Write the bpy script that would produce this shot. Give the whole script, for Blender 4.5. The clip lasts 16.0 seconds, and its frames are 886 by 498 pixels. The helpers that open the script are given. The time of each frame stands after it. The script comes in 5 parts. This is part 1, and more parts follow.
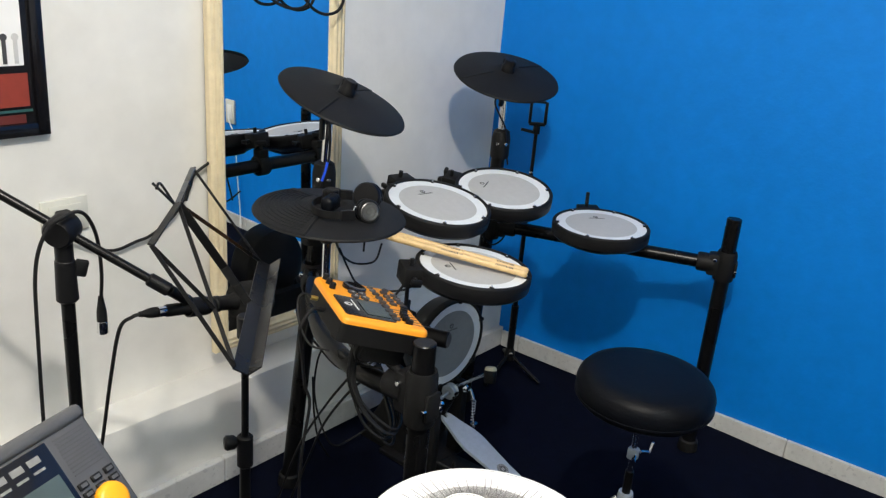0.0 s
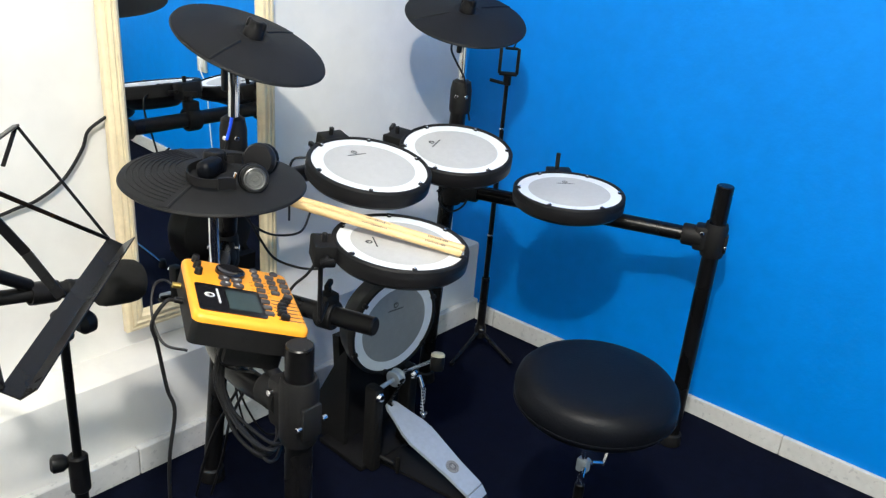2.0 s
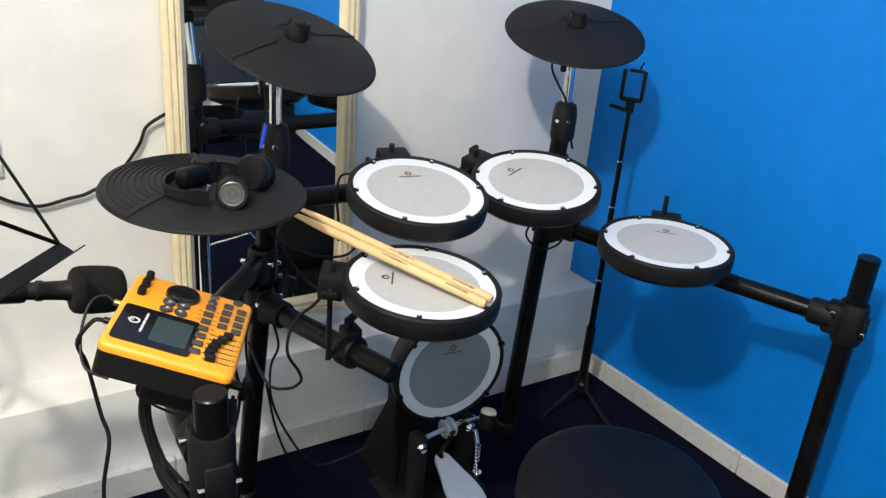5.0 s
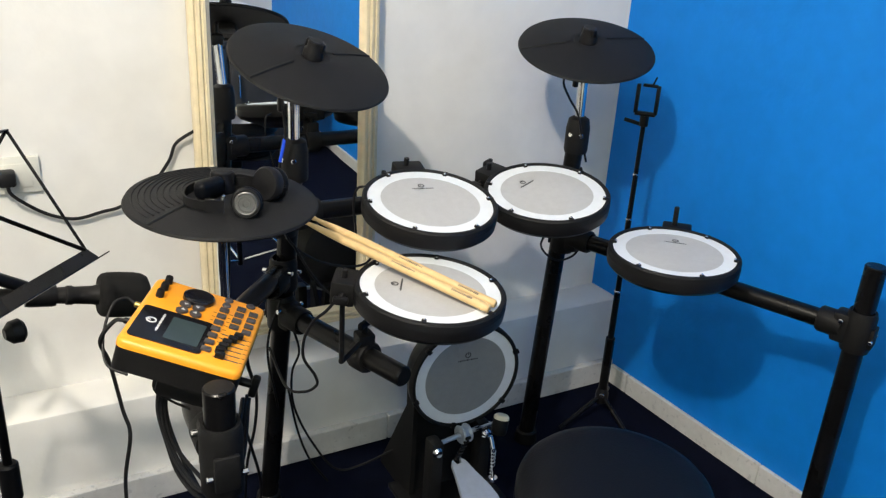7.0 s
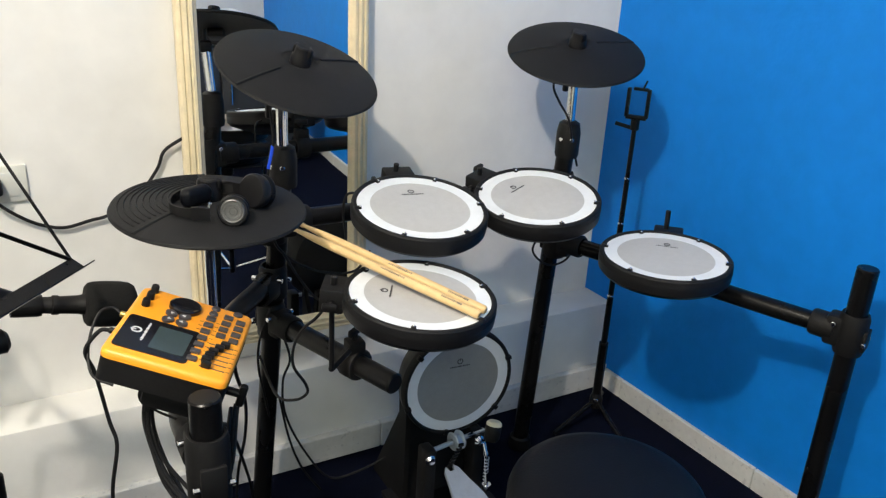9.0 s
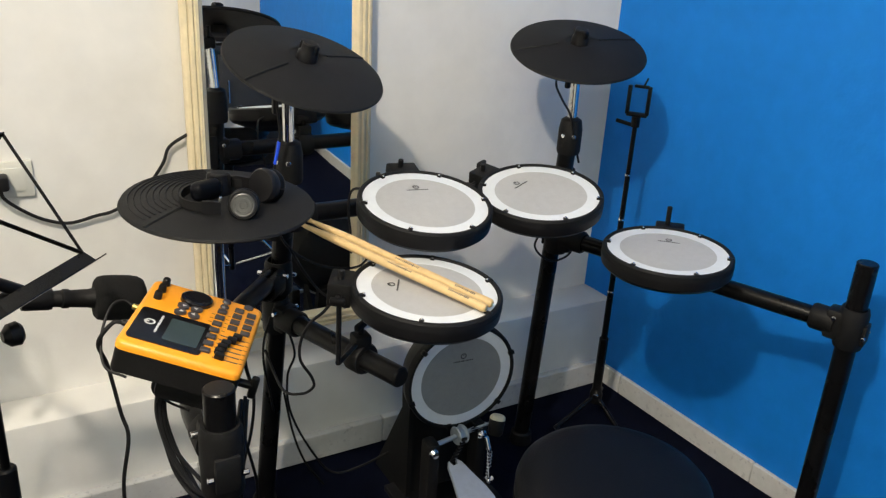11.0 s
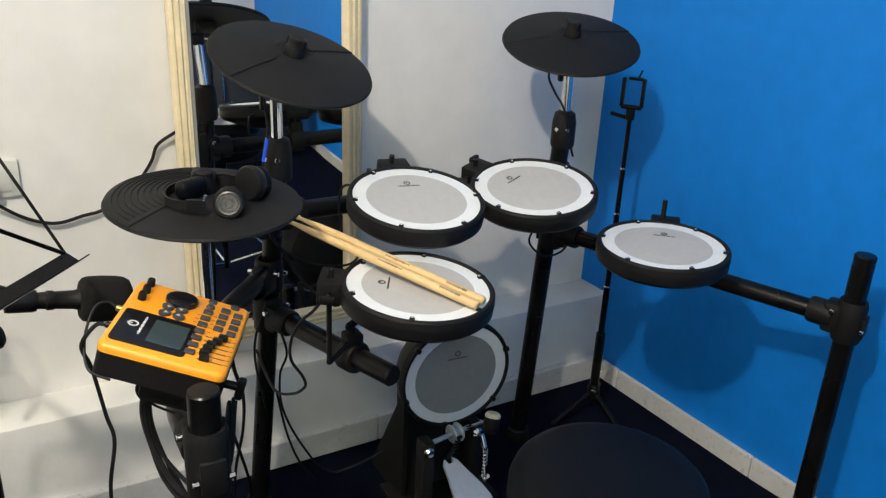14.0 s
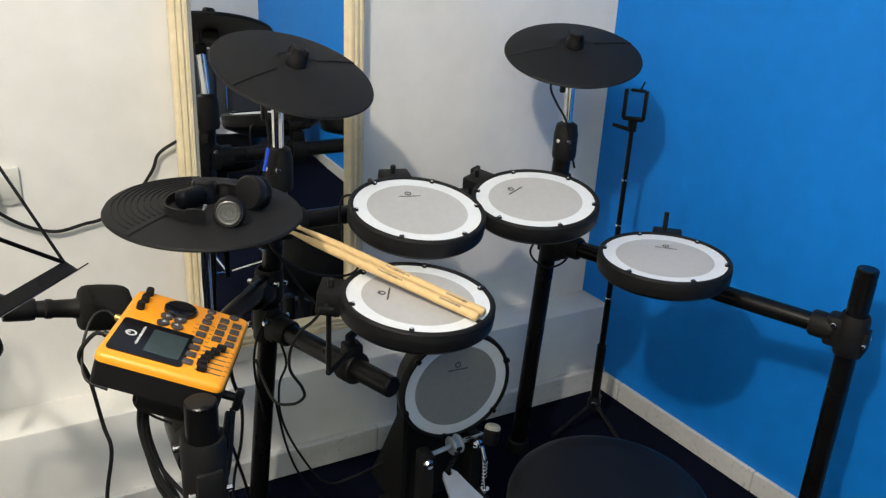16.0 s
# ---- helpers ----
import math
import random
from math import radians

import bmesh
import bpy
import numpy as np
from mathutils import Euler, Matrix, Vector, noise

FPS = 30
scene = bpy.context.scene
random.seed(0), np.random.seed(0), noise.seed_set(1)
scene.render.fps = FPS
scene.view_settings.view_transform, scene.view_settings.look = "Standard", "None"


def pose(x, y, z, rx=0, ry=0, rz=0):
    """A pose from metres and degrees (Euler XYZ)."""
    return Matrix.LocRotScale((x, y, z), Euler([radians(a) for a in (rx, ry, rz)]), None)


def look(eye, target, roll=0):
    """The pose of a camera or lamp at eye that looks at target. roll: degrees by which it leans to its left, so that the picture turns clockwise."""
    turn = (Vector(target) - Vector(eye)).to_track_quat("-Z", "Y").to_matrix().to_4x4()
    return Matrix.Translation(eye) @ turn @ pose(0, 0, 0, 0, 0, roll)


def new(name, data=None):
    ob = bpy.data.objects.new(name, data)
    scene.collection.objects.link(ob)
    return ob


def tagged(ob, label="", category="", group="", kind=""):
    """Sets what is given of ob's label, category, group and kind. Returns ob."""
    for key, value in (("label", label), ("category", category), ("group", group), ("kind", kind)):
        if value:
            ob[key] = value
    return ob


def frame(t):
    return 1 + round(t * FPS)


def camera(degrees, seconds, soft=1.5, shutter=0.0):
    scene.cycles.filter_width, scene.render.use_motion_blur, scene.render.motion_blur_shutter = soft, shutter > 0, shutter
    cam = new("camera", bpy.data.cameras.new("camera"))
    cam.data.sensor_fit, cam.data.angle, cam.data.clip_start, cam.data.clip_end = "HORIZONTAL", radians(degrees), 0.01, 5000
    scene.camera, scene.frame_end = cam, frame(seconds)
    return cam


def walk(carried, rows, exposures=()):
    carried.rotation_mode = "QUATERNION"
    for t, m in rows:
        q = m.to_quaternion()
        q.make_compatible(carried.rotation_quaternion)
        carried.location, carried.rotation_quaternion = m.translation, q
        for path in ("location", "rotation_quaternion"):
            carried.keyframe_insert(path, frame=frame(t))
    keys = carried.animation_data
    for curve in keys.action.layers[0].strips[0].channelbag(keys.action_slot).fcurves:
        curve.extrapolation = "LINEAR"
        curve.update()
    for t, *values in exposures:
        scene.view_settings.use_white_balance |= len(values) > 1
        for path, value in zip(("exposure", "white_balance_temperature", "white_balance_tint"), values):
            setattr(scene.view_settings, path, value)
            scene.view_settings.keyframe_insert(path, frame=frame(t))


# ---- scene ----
cam = camera(54.9, 16.0, 1.3)
PATH = [
    (0, (-2.371, -1.553, 1.402), (-0.926, -0.355, 0.71), 4.9),
    (0.5, (-2.287, -1.623, 1.385), (-0.936, -0.353, 0.637), 4.6),
    (1, (-2.229, -1.617, 1.38), (-0.875, -0.367, 0.603), 4.6),
    (1.5, (-2.117, -1.544, 1.363), (-0.76, -0.308, 0.57), 5.5),
    (2, (-2.013, -1.521, 1.355), (-0.644, -0.303, 0.553), 4.8),
    (2.5, (-1.875, -1.578, 1.353), (-0.63, -0.237, 0.546), 6.1),
    (3, (-1.806, -1.614, 1.349), (-0.646, -0.211, 0.521), 5.3),
    (3.5, (-1.755, -1.583, 1.338), (-0.617, -0.172, 0.494), 5.7),
    (4, (-1.687, -1.507, 1.337), (-0.546, -0.086, 0.512), 5.3),
    (4.5, (-1.648, -1.486, 1.33), (-0.555, -0.031, 0.501), 5.3),
    (4.7, (-1.621, -1.511, 1.33), (-0.596, -0.005, 0.506), 5.7),
    (6.8, (-1.591, -1.63, 1.33), (-0.687, -0.017, 0.568), 3.9),
    (7, (-1.586, -1.639, 1.341), (-0.69, -0.027, 0.568), 3.7),
    (7.5, (-1.584, -1.64, 1.34), (-0.688, -0.026, 0.572), 3.5),
    (8, (-1.584, -1.64, 1.34), (-0.683, -0.025, 0.579), 3.3),
    (8.5, (-1.58, -1.639, 1.34), (-0.675, -0.025, 0.58), 3.3),
    (9, (-1.572, -1.636, 1.339), (-0.666, -0.024, 0.578), 3.3),
    (11.5, (-1.604, -1.639, 1.334), (-0.675, -0.038, 0.576), 3.7),
    (12, (-1.594, -1.638, 1.336), (-0.658, -0.04, 0.581), 3.8),
    (12.5, (-1.58, -1.631, 1.331), (-0.64, -0.036, 0.574), 3.5),
    (13, (-1.563, -1.621, 1.33), (-0.626, -0.025, 0.572), 3.3),
    (13.5, (-1.556, -1.603, 1.326), (-0.63, -0.002, 0.564), 3.3),
    (14, (-1.576, -1.628, 1.329), (-0.657, -0.028, 0.558), 2.9),
    (14.5, (-1.583, -1.636, 1.332), (-0.666, -0.032, 0.567), 3.0),
    (15, (-1.586, -1.641, 1.332), (-0.663, -0.033, 0.581), 2.9),
    (15.5, (-1.58, -1.637, 1.332), (-0.654, -0.031, 0.582), 3.0),
    (16, (-1.571, -1.625, 1.329), (-0.653, -0.014, 0.579), 3.2),
]
# seconds, stops, kelvin, tint: the film camera's own exposure and white balance
EXPOSURES = [
    (0.0, -0.38, 6350, 11), (0.5, -0.15, 6250, 11), (0.9, 0.03, 6200, 11), (1.5, -0.03, 6100, 11), (2.0, 0.3, 6200, 10), (2.6, 0.15, 6200, 10), (3.5, 0.1, 6150, 11),
    (4.7, 0.03, 6350, 11), (7.0, -0.05, 6620, 11), (9.0, -0.09, 6620, 11), (11.5, -0.29, 7250, 12), (12.0, -0.31, 7550, 13), (12.5, -0.40, 7250, 12), (13.0, -0.41, 6950, 11), (14.5, -0.25, 6700, 11), (16.0, -0.27, 6700, 11),
]
walk(cam, [(t, look(eye, target, roll)) for t, eye, target, roll in PATH], EXPOSURES)

# ---- light ----
world = bpy.data.worlds.new("room_world")
scene.world = world
world.use_nodes = True
world.node_tree.nodes["Background"].inputs[0].default_value = (0.75, 0.85, 1.0, 1)
world.node_tree.nodes["Background"].inputs[1].default_value = 0.012


def area_lamp(name, eye, target, size, watts, colour):
    data = bpy.data.lights.new(name, "AREA")
    data.shape, data.size, data.energy, data.color = "DISK", size, watts, colour
    ob = new(name, data)
    ob.matrix_world = look(eye, target)
    return ob


bulb = bpy.data.lights.new("ceiling_lamp", "POINT")
bulb.energy, bulb.shadow_soft_size, bulb.color = 160, 0.045, (1.0, 0.93, 0.81)
new("ceiling_lamp", bulb).location = (-2.17, -1.45, 2.42)
# unseen fill, added to lift the shadows and tint them slightly green
area_lamp("rear_fill", (-2.2, -3.1, 2.5), (-2.2, -3.1, 0.0), 0.6, 22, (0.8, 1.0, 0.86))


# ---- materials ----
def material(name, colour, rough=0.5, metal=0.0, spread=0.12, scale=40.0, bump=0.0, bump_scale=300.0, coat=0.0, speck=None, spec=0.5):
    """A surface with variation at two scales: broad wear and fine grain."""
    m = bpy.data.materials.new(name)
    m.use_nodes = True
    nt = m.node_tree
    b = nt.nodes["Principled BSDF"]
    b.inputs["Roughness"].default_value, b.inputs["Metallic"].default_value = rough, metal
    b.inputs["Specular IOR Level"].default_value = spec
    if coat:
        b.inputs["Coat Weight"].default_value = coat
    co = nt.nodes.new("ShaderNodeTexCoord")
    broad, fine = nt.nodes.new("ShaderNodeTexNoise"), nt.nodes.new("ShaderNodeTexNoise")
    broad.inputs["Scale"].default_value, fine.inputs["Scale"].default_value = scale * 0.12, scale
    broad.inputs["Detail"].default_value, fine.inputs["Detail"].default_value = 4, 6
    mix = nt.nodes.new("ShaderNodeMath")
    mix.operation = "ADD"
    for n, k in ((broad, 0), (fine, 1)):
        nt.links.new(co.outputs["Object"], n.inputs["Vector"])
        nt.links.new(n.outputs["Fac"], mix.inputs[k])
    ramp = nt.nodes.new("ShaderNodeMapRange")
    ramp.inputs["From Min"].default_value, ramp.inputs["From Max"].default_value = 0.6, 1.4
    ramp.inputs["To Min"].default_value, ramp.inputs["To Max"].default_value = 1 - spread, 1 + spread
    nt.links.new(mix.outputs[0], ramp.inputs["Value"])
    tint = nt.nodes.new("ShaderNodeVectorMath")
    tint.operation = "SCALE"
    tint.inputs[0].default_value = colour
    nt.links.new(ramp.outputs[0], tint.inputs["Scale"])
    out = tint.outputs[0]
    if speck:
        dots = nt.nodes.new("ShaderNodeTexNoise")
        dots.inputs["Scale"].default_value = speck[1]
        nt.links.new(co.outputs["Object"], dots.inputs["Vector"])
        sel = nt.nodes.new("ShaderNodeMapRange")
        sel.inputs["From Min"].default_value, sel.inputs["From Max"].default_value = speck[2], speck[2] + 0.06
        nt.links.new(dots.outputs["Fac"], sel.inputs["Value"])
        mx = nt.nodes.new("ShaderNodeMix")
        mx.data_type = "RGBA"
        mx.inputs["B"].default_value = (*speck[0], 1)
        nt.links.new(sel.outputs[0], mx.inputs["Factor"])
        nt.links.new(out, mx.inputs["A"])
        out = mx.outputs["Result"]
    nt.links.new(out, b.inputs["Base Color"])
    rr = nt.nodes.new("ShaderNodeMapRange")
    rr.inputs["To Min"].default_value, rr.inputs["To Max"].default_value = max(0.02, rough - 0.08), min(1, rough + 0.08)
    nt.links.new(broad.outputs["Fac"], rr.inputs["Value"])
    nt.links.new(rr.outputs[0], b.inputs["Roughness"])
    if bump:
        grain = nt.nodes.new("ShaderNodeTexNoise")
        grain.inputs["Scale"].default_value = bump_scale
        grain.inputs["Detail"].default_value = 3
        nt.links.new(co.outputs["Object"], grain.inputs["Vector"])
        bp = nt.nodes.new("ShaderNodeBump")
        bp.inputs["Strength"].default_value, bp.inputs["Distance"].default_value = bump, 0.002
        nt.links.new(grain.outputs["Fac"], bp.inputs["Height"])
        nt.links.new(bp.outputs[0], b.inputs["Normal"])
    return m


WALL_WHITE = material("white_paint", (0.80, 0.79, 0.755), 0.55, spread=0.07, scale=14, bump=0.25, bump_scale=60)
WALL_BLUE = material("blue_paint", (0.0, 0.18, 0.63), 0.55, spread=0.09, scale=22, bump=0.4, bump_scale=70, spec=0.22)
CEILING = material("ceiling_paint", (0.82, 0.82, 0.80), 0.7, spread=0.04, scale=10)
CARPET = material("navy_carpet", (0.0024, 0.0037, 0.0112), 0.95, spread=0.45, scale=220, bump=0.8, bump_scale=700, spec=0.05)
TILE = material("grey_skirting_tile", (0.58, 0.58, 0.575), 0.35, spread=0.10, scale=60, speck=((0.47, 0.47, 0.48), 70, 0.62))
GROUT = material("skirting_grout", (0.42, 0.41, 0.40), 0.8)
CREAM = material("cream_frame_paint", (0.72, 0.62, 0.42), 0.4, spread=0.12, scale=50, bump=0.2)
BLACK = material("satin_black_plastic", (0.006, 0.006, 0.007), 0.40, spread=0.25, scale=60, spec=0.22)
MATTE = material("matte_black_plastic", (0.006, 0.006, 0.0065), 0.55, spread=0.25, scale=80, bump=0.15, spec=0.22)
TUBE = material("black_powder_coat", (0.004, 0.004, 0.0045), 0.28, spread=0.2, scale=60, bump=0.1, bump_scale=600, spec=0.22)
RUBBER = material("black_cymbal_rubber", (0.007, 0.0074, 0.0085), 0.62, spread=0.35, scale=45, bump=0.3, bump_scale=500, spec=0.2)
VINYL = material("black_vinyl", (0.003, 0.0036, 0.0055), 0.42, spread=0.2, scale=30, bump=0.2, bump_scale=250, spec=0.10)
FOAM = material("black_foam", (0.008, 0.008, 0.008), 0.95, spread=0.3, scale=200, bump=0.8, bump_scale=900, spec=0.22)
CHROME = material("chrome", (0.75, 0.75, 0.76), 0.14, 1.0, spread=0.06)
STEEL = material("brushed_steel", (0.40, 0.45, 0.52), 0.40, 0.35, spread=0.1, scale=90)
RING = material("white_head_ring", (0.76, 0.79, 0.82), 0.5, spread=0.05, scale=60)
MESH = material("grey_mesh_head", (0.47, 0.475, 0.475), 0.6, spread=0.08, scale=500, bump=0.4, bump_scale=1500)
# MESH darkened: the head's deeper tone with the snare pad's shade put in
KICK_MESH = material("shade_toned_mesh_head", (0.27, 0.275, 0.275), 0.65, spread=0.1, scale=500, bump=0.5, bump_scale=1500)
PRINT = material("dark_print", (0.05, 0.05, 0.055), 0.6)
PALE_PRINT = material("pale_print", (0.55, 0.55, 0.55), 0.6)
WOOD = material("hickory", (0.66, 0.46, 0.22), 0.42, spread=0.18, scale=70, bump=0.1)
ORANGE = material("orange_plastic", (0.83, 0.315, 0.016), 0.42, spread=0.05, scale=40)
SCREEN = material("lcd_glass", (0.055, 0.075, 0.075), 0.12, spread=0.1)
SCREEN_DIM = material("dim_lcd_glass", (0.035, 0.052, 0.056), 0.14, spread=0.1)
GLOSS = material("gloss_black", (0.008, 0.008, 0.010), 0.15)
KEY = material("grey_keys", (0.04, 0.037, 0.042), 0.5)
CABLE = material("black_cable", (0.009, 0.009, 0.010), 0.5, spread=0.2, spec=0.22)
BLUE_BAND = material("blue_band", (0.01, 0.08, 0.75), 0.5)
IVORY = material("ivory_plastic", (0.66, 0.66, 0.60), 0.35, spread=0.06)
WHITE = material("white_gloss", (0.85, 0.85, 0.85), 0.35, spread=0.04)
GREY_BODY = material("grey_device_plastic", (0.062, 0.063, 0.068), 0.45, spread=0.15)
YELLOW = material("yellow_button", (0.85, 0.36, 0.008), 0.4, spread=0.05)
RED = material("red_print", (0.24, 0.035, 0.022), 0.5, spread=0.2)
FELT = material("cream_felt", (0.72, 0.66, 0.50), 0.9, spread=0.1, bump=0.3)
TAN = material("tan_rubber", (0.30, 0.24, 0.16), 0.7)
MIRROR = material("mirror_silver", (0.93, 0.95, 0.95), 0.02, 1.0, spread=0.01)
MIRROR.node_tree.nodes["Principled BSDF"].inputs["Roughness"].default_value = 0.01
for link in list(MIRROR.node_tree.links):
    if link.to_socket.name == "Roughness":
        MIRROR.node_tree.links.remove(link)


# ---- mesh tools ----
AT = {}


def thing(name, at, label, category, group=""):
    ob = new(name)
    ob.location = at
    ob.empty_display_size = 0.05
    AT[ob] = Vector(at)
    return tagged(ob, label, category, group)


def part(name, bm, mat, parent, label="", smooth=True):
    """One mesh part, given in world places, under a thing or a part."""
    at = AT[parent]
    bmesh.ops.translate(bm, verts=bm.verts, vec=-at)
    me = bpy.data.meshes.new(name)
    bm.to_mesh(me)
    bm.free()
    me.materials.append(mat)
    ob = new(name, me)
    ob.parent = parent
    AT[ob] = at
    if smooth:
        me.shade_smooth()
        me.set_sharp_from_angle(angle=radians(38))
    if label:
        tagged(ob, label)
    return ob


def structure(name, bm, mat, label, smooth=False):
    me = bpy.data.meshes.new(name)
    bm.to_mesh(me)
    bm.free()
    me.materials.append(mat)
    ob = new(name, me)
    AT[ob] = Vector((0, 0, 0))
    if smooth:
        me.shade_smooth()
        me.set_sharp_from_angle(angle=radians(38))
    return tagged(ob, label, name.split("_")[0], kind="structure")


def box(bm, m, sx, sy, sz, bevel=0.0, seg=2):
    """A box of that size about the origin of m."""
    made = bmesh.ops.create_cube(bm, size=1.0, matrix=m @ Matrix.Diagonal((sx, sy, sz, 1)))
    if bevel:
        vs = set(made["verts"])
        es = [e for e in bm.edges if e.verts[0] in vs and e.verts[1] in vs]
        bmesh.ops.bevel(bm, geom=es, offset=bevel, segments=seg, affect="EDGES", profile=0.5)
    return bm


def lathe(bm, profile, seg=40, m=Matrix()):
    """Turns (radius, height) pairs about z; ends at radius 0 close."""
    rings = []
    for r, z in profile:
        if r < 1e-6:
            rings.append([bm.verts.new(m @ Vector((0, 0, z)))])
        else:
            rings.append([bm.verts.new(m @ Vector((r * math.cos(2 * math.pi * k / seg), r * math.sin(2 * math.pi * k / seg), z))) for k in range(seg)])
    for a, b in zip(rings, rings[1:]):
        for k in range(seg):
            q = (k + 1) % seg
            if len(a) == 1 and len(b) == 1:
                continue
            if len(a) == 1:
                bm.faces.new((a[0], b[k], b[q]))
            elif len(b) == 1:
                bm.faces.new((a[k], a[q], b[0]))
            else:
                bm.faces.new((a[k], a[q], b[q], b[k]))
    bmesh.ops.recalc_face_normals(bm, faces=bm.faces)
    return bm


def aim(p, q):
    """A frame at p whose z runs to q."""
    p, q = Vector(p), Vector(q)
    return Matrix.Translation(p) @ (q - p).to_track_quat("Z", "Y").to_matrix().to_4x4()


def rod(bm, p, q, r, seg=20, bevel=0.0, r2=None):
    h = (Vector(q) - Vector(p)).length
    r2 = r if r2 is None else r2
    e = min(bevel, h / 3) or min(0.001, r * 0.3)
    return lathe(bm, [(0, 0), (r - e, 0), (r, e), (r2, h - e), (r2 - e, h), (0, h)], seg, aim(p, q))


def smooth_line(points, steps=8):
    """A Catmull-Rom line through the points."""
    p = [Vector(a) for a in points]
    p = [2 * p[0] - p[1]] + p + [2 * p[-1] - p[-2]]
    out = []
    for i in range(1, len(p) - 2):
        for k in range(steps):
            t = k / steps
            a, b, c, d = p[i - 1], p[i], p[i + 1], p[i + 2]
            out.append(0.5 * (2 * b + (c - a) * t + (2 * a - 5 * b + 4 * c - d) * t * t + (3 * b - a - 3 * c + d) * t ** 3))
    return out + [p[-2]]


def sweep(bm, line, r, seg=8):
    """A round cord along a line of places."""
    rings, prev = [], None
    for i, p in enumerate(line):
        d = (line[min(i + 1, len(line) - 1)] - line[max(i - 1, 0)]).normalized()
        u = d.orthogonal().normalized() if prev is None else (prev - d * prev.dot(d)).normalized()
        prev = u
        v = d.cross(u)
        rings.append([bm.verts.new(p + r * (math.cos(2 * math.pi * k / seg) * u + math.sin(2 * math.pi * k / seg) * v)) for k in range(seg)])
    for a, b in zip(rings, rings[1:]):
        for k in range(seg):
            bm.faces.new((a[k], a[(k + 1) % seg], b[(k + 1) % seg], b[k]))
    bm.faces.new(list(reversed(rings[0])))
    bm.faces.new(rings[-1])
    return bm


def cord(bm, points, r, steps=8, seg=8):
    return sweep(bm, smooth_line(points, steps), r, seg)


def slab(bm, outline, z0, z1, m=Matrix()):
    """A flat plate with an outline in x and y."""
    lo = [bm.verts.new(m @ Vector((x, y, z0))) for x, y in outline]
    hi = [bm.verts.new(m @ Vector((x, y, z1))) for x, y in outline]
    bm.faces.new(list(reversed(lo)))
    bm.faces.new(hi)
    n = len(outline)
    for k in range(n):
        bm.faces.new((lo[k], lo[(k + 1) % n], hi[(k + 1) % n], hi[k]))
    bmesh.ops.recalc_face_normals(bm, faces=bm.faces)
    return bm


def round_rect(w, h, r, n=5):
    pts = []
    for cx, cy, a0 in ((w / 2 - r, h / 2 - r, 0), (-w / 2 + r, h / 2 - r, 90), (-w / 2 + r, -h / 2 + r, 180), (w / 2 - r, -h / 2 + r, 270)):
        for k in range(n):
            a = radians(a0 + 90 * k / (n - 1))
            pts.append((cx + r * math.cos(a), cy + r * math.sin(a)))
    return pts


def new_bm():
    return bmesh.new()


def tilt_frame(c, n, turn):
    """A frame at c with z along n, and x at that many degrees in plan."""
    z = Vector(n).normalized()
    x = Vector((math.cos(radians(turn)), math.sin(radians(turn)), 0))
    x = (x - z * x.dot(z)).normalized()
    y = z.cross(x)
    return Matrix(((x.x, y.x, z.x, c[0]), (x.y, y.y, z.y, c[1]), (x.z, y.z, z.z, c[2]), (0, 0, 0, 1)))


# ---- the room ----
SLOPE = math.degrees(math.atan(0.0166))
WHITE_AT = Matrix.Translation((0, 0.211, 0)) @ pose(0, 0, 0, 0, 0, SLOPE)   # along the white wall: x from the corner, y into it
BLUE_AT = Matrix.Translation((-0.0164, 0, 0)) @ pose(0, 0, 0, 0, 0, math.degrees(math.atan(0.0731)))   # along the blue wall: y towards the corner, x into it
X0, Y0, TOP = -4.2, -4.0, 2.6
X1 = 0.45   # the blue wall runs out to here at the far end of the room
LEDGE_D, LEDGE_H, SKIRT_D, SKIRT_N, SKIRT_E = 0.116, 0.268, 0.137, 0.071, 0.059

bm = new_bm()
nx, ny = 160, 150
grid = []
for i in range(nx + 1):
    row = []
    for j in range(ny + 1):
        x, y = X0 - 0.1 + (X1 + 0.1 - X0) * i / nx, Y0 - 0.1 + (0.36 - Y0) * j / ny
        gap = min(-0.03 - 0.0731 * y - x, 0.211 - SKIRT_D + 0.0166 * x - y)
        edge = max(0.0, 1 - max(0.0, gap) / 0.07)
        row.append(bm.verts.new((x, y, -0.003 + 0.002 * noise.noise(Vector((x * 3, y * 3, 0))) + 0.022 * edge * max(0.0, 0.1 + noise.noise(Vector((x * 2.2, y * 2.2, 3)))))))
    grid.append(row)
for i in range(nx):
    for j in range(ny):
        bm.faces.new((grid[i][j], grid[i + 1][j], grid[i + 1][j + 1], grid[i][j + 1]))
structure("floor", bm, CARPET, "dark navy blue carpet covering the whole floor", True)

bm = box(new_bm(), BLUE_AT @ Matrix.Translation((0.06, (Y0 + 0.3) / 2, TOP / 2)), 0.12, 0.3 - Y0 + 0.2, TOP)
structure("wall_east", bm, WALL_BLUE, "bright blue painted plaster wall")
bm = box(new_bm(), WHITE_AT @ Matrix.Translation((X0 / 2, 0.06, TOP / 2)), -X0 + 0.2, 0.12, TOP)
structure("wall_north", bm, WALL_WHITE, "white painted plaster wall behind the drum kit")
bm = box(new_bm(), Matrix.Translation((X0 - 0.06, Y0 / 2, TOP / 2)), 0.12, -Y0 + 1.0, TOP)
structure("wall_west", bm, WALL_WHITE, "plain white painted wall closing the room")
bm = box(new_bm(), Matrix.Translation(((X0 + X1) / 2, Y0 - 0.06, TOP / 2)), X1 - X0 + 0.2, 0.12, TOP)
structure("wall_south", bm, WALL_WHITE, "plain white painted wall closing the room")
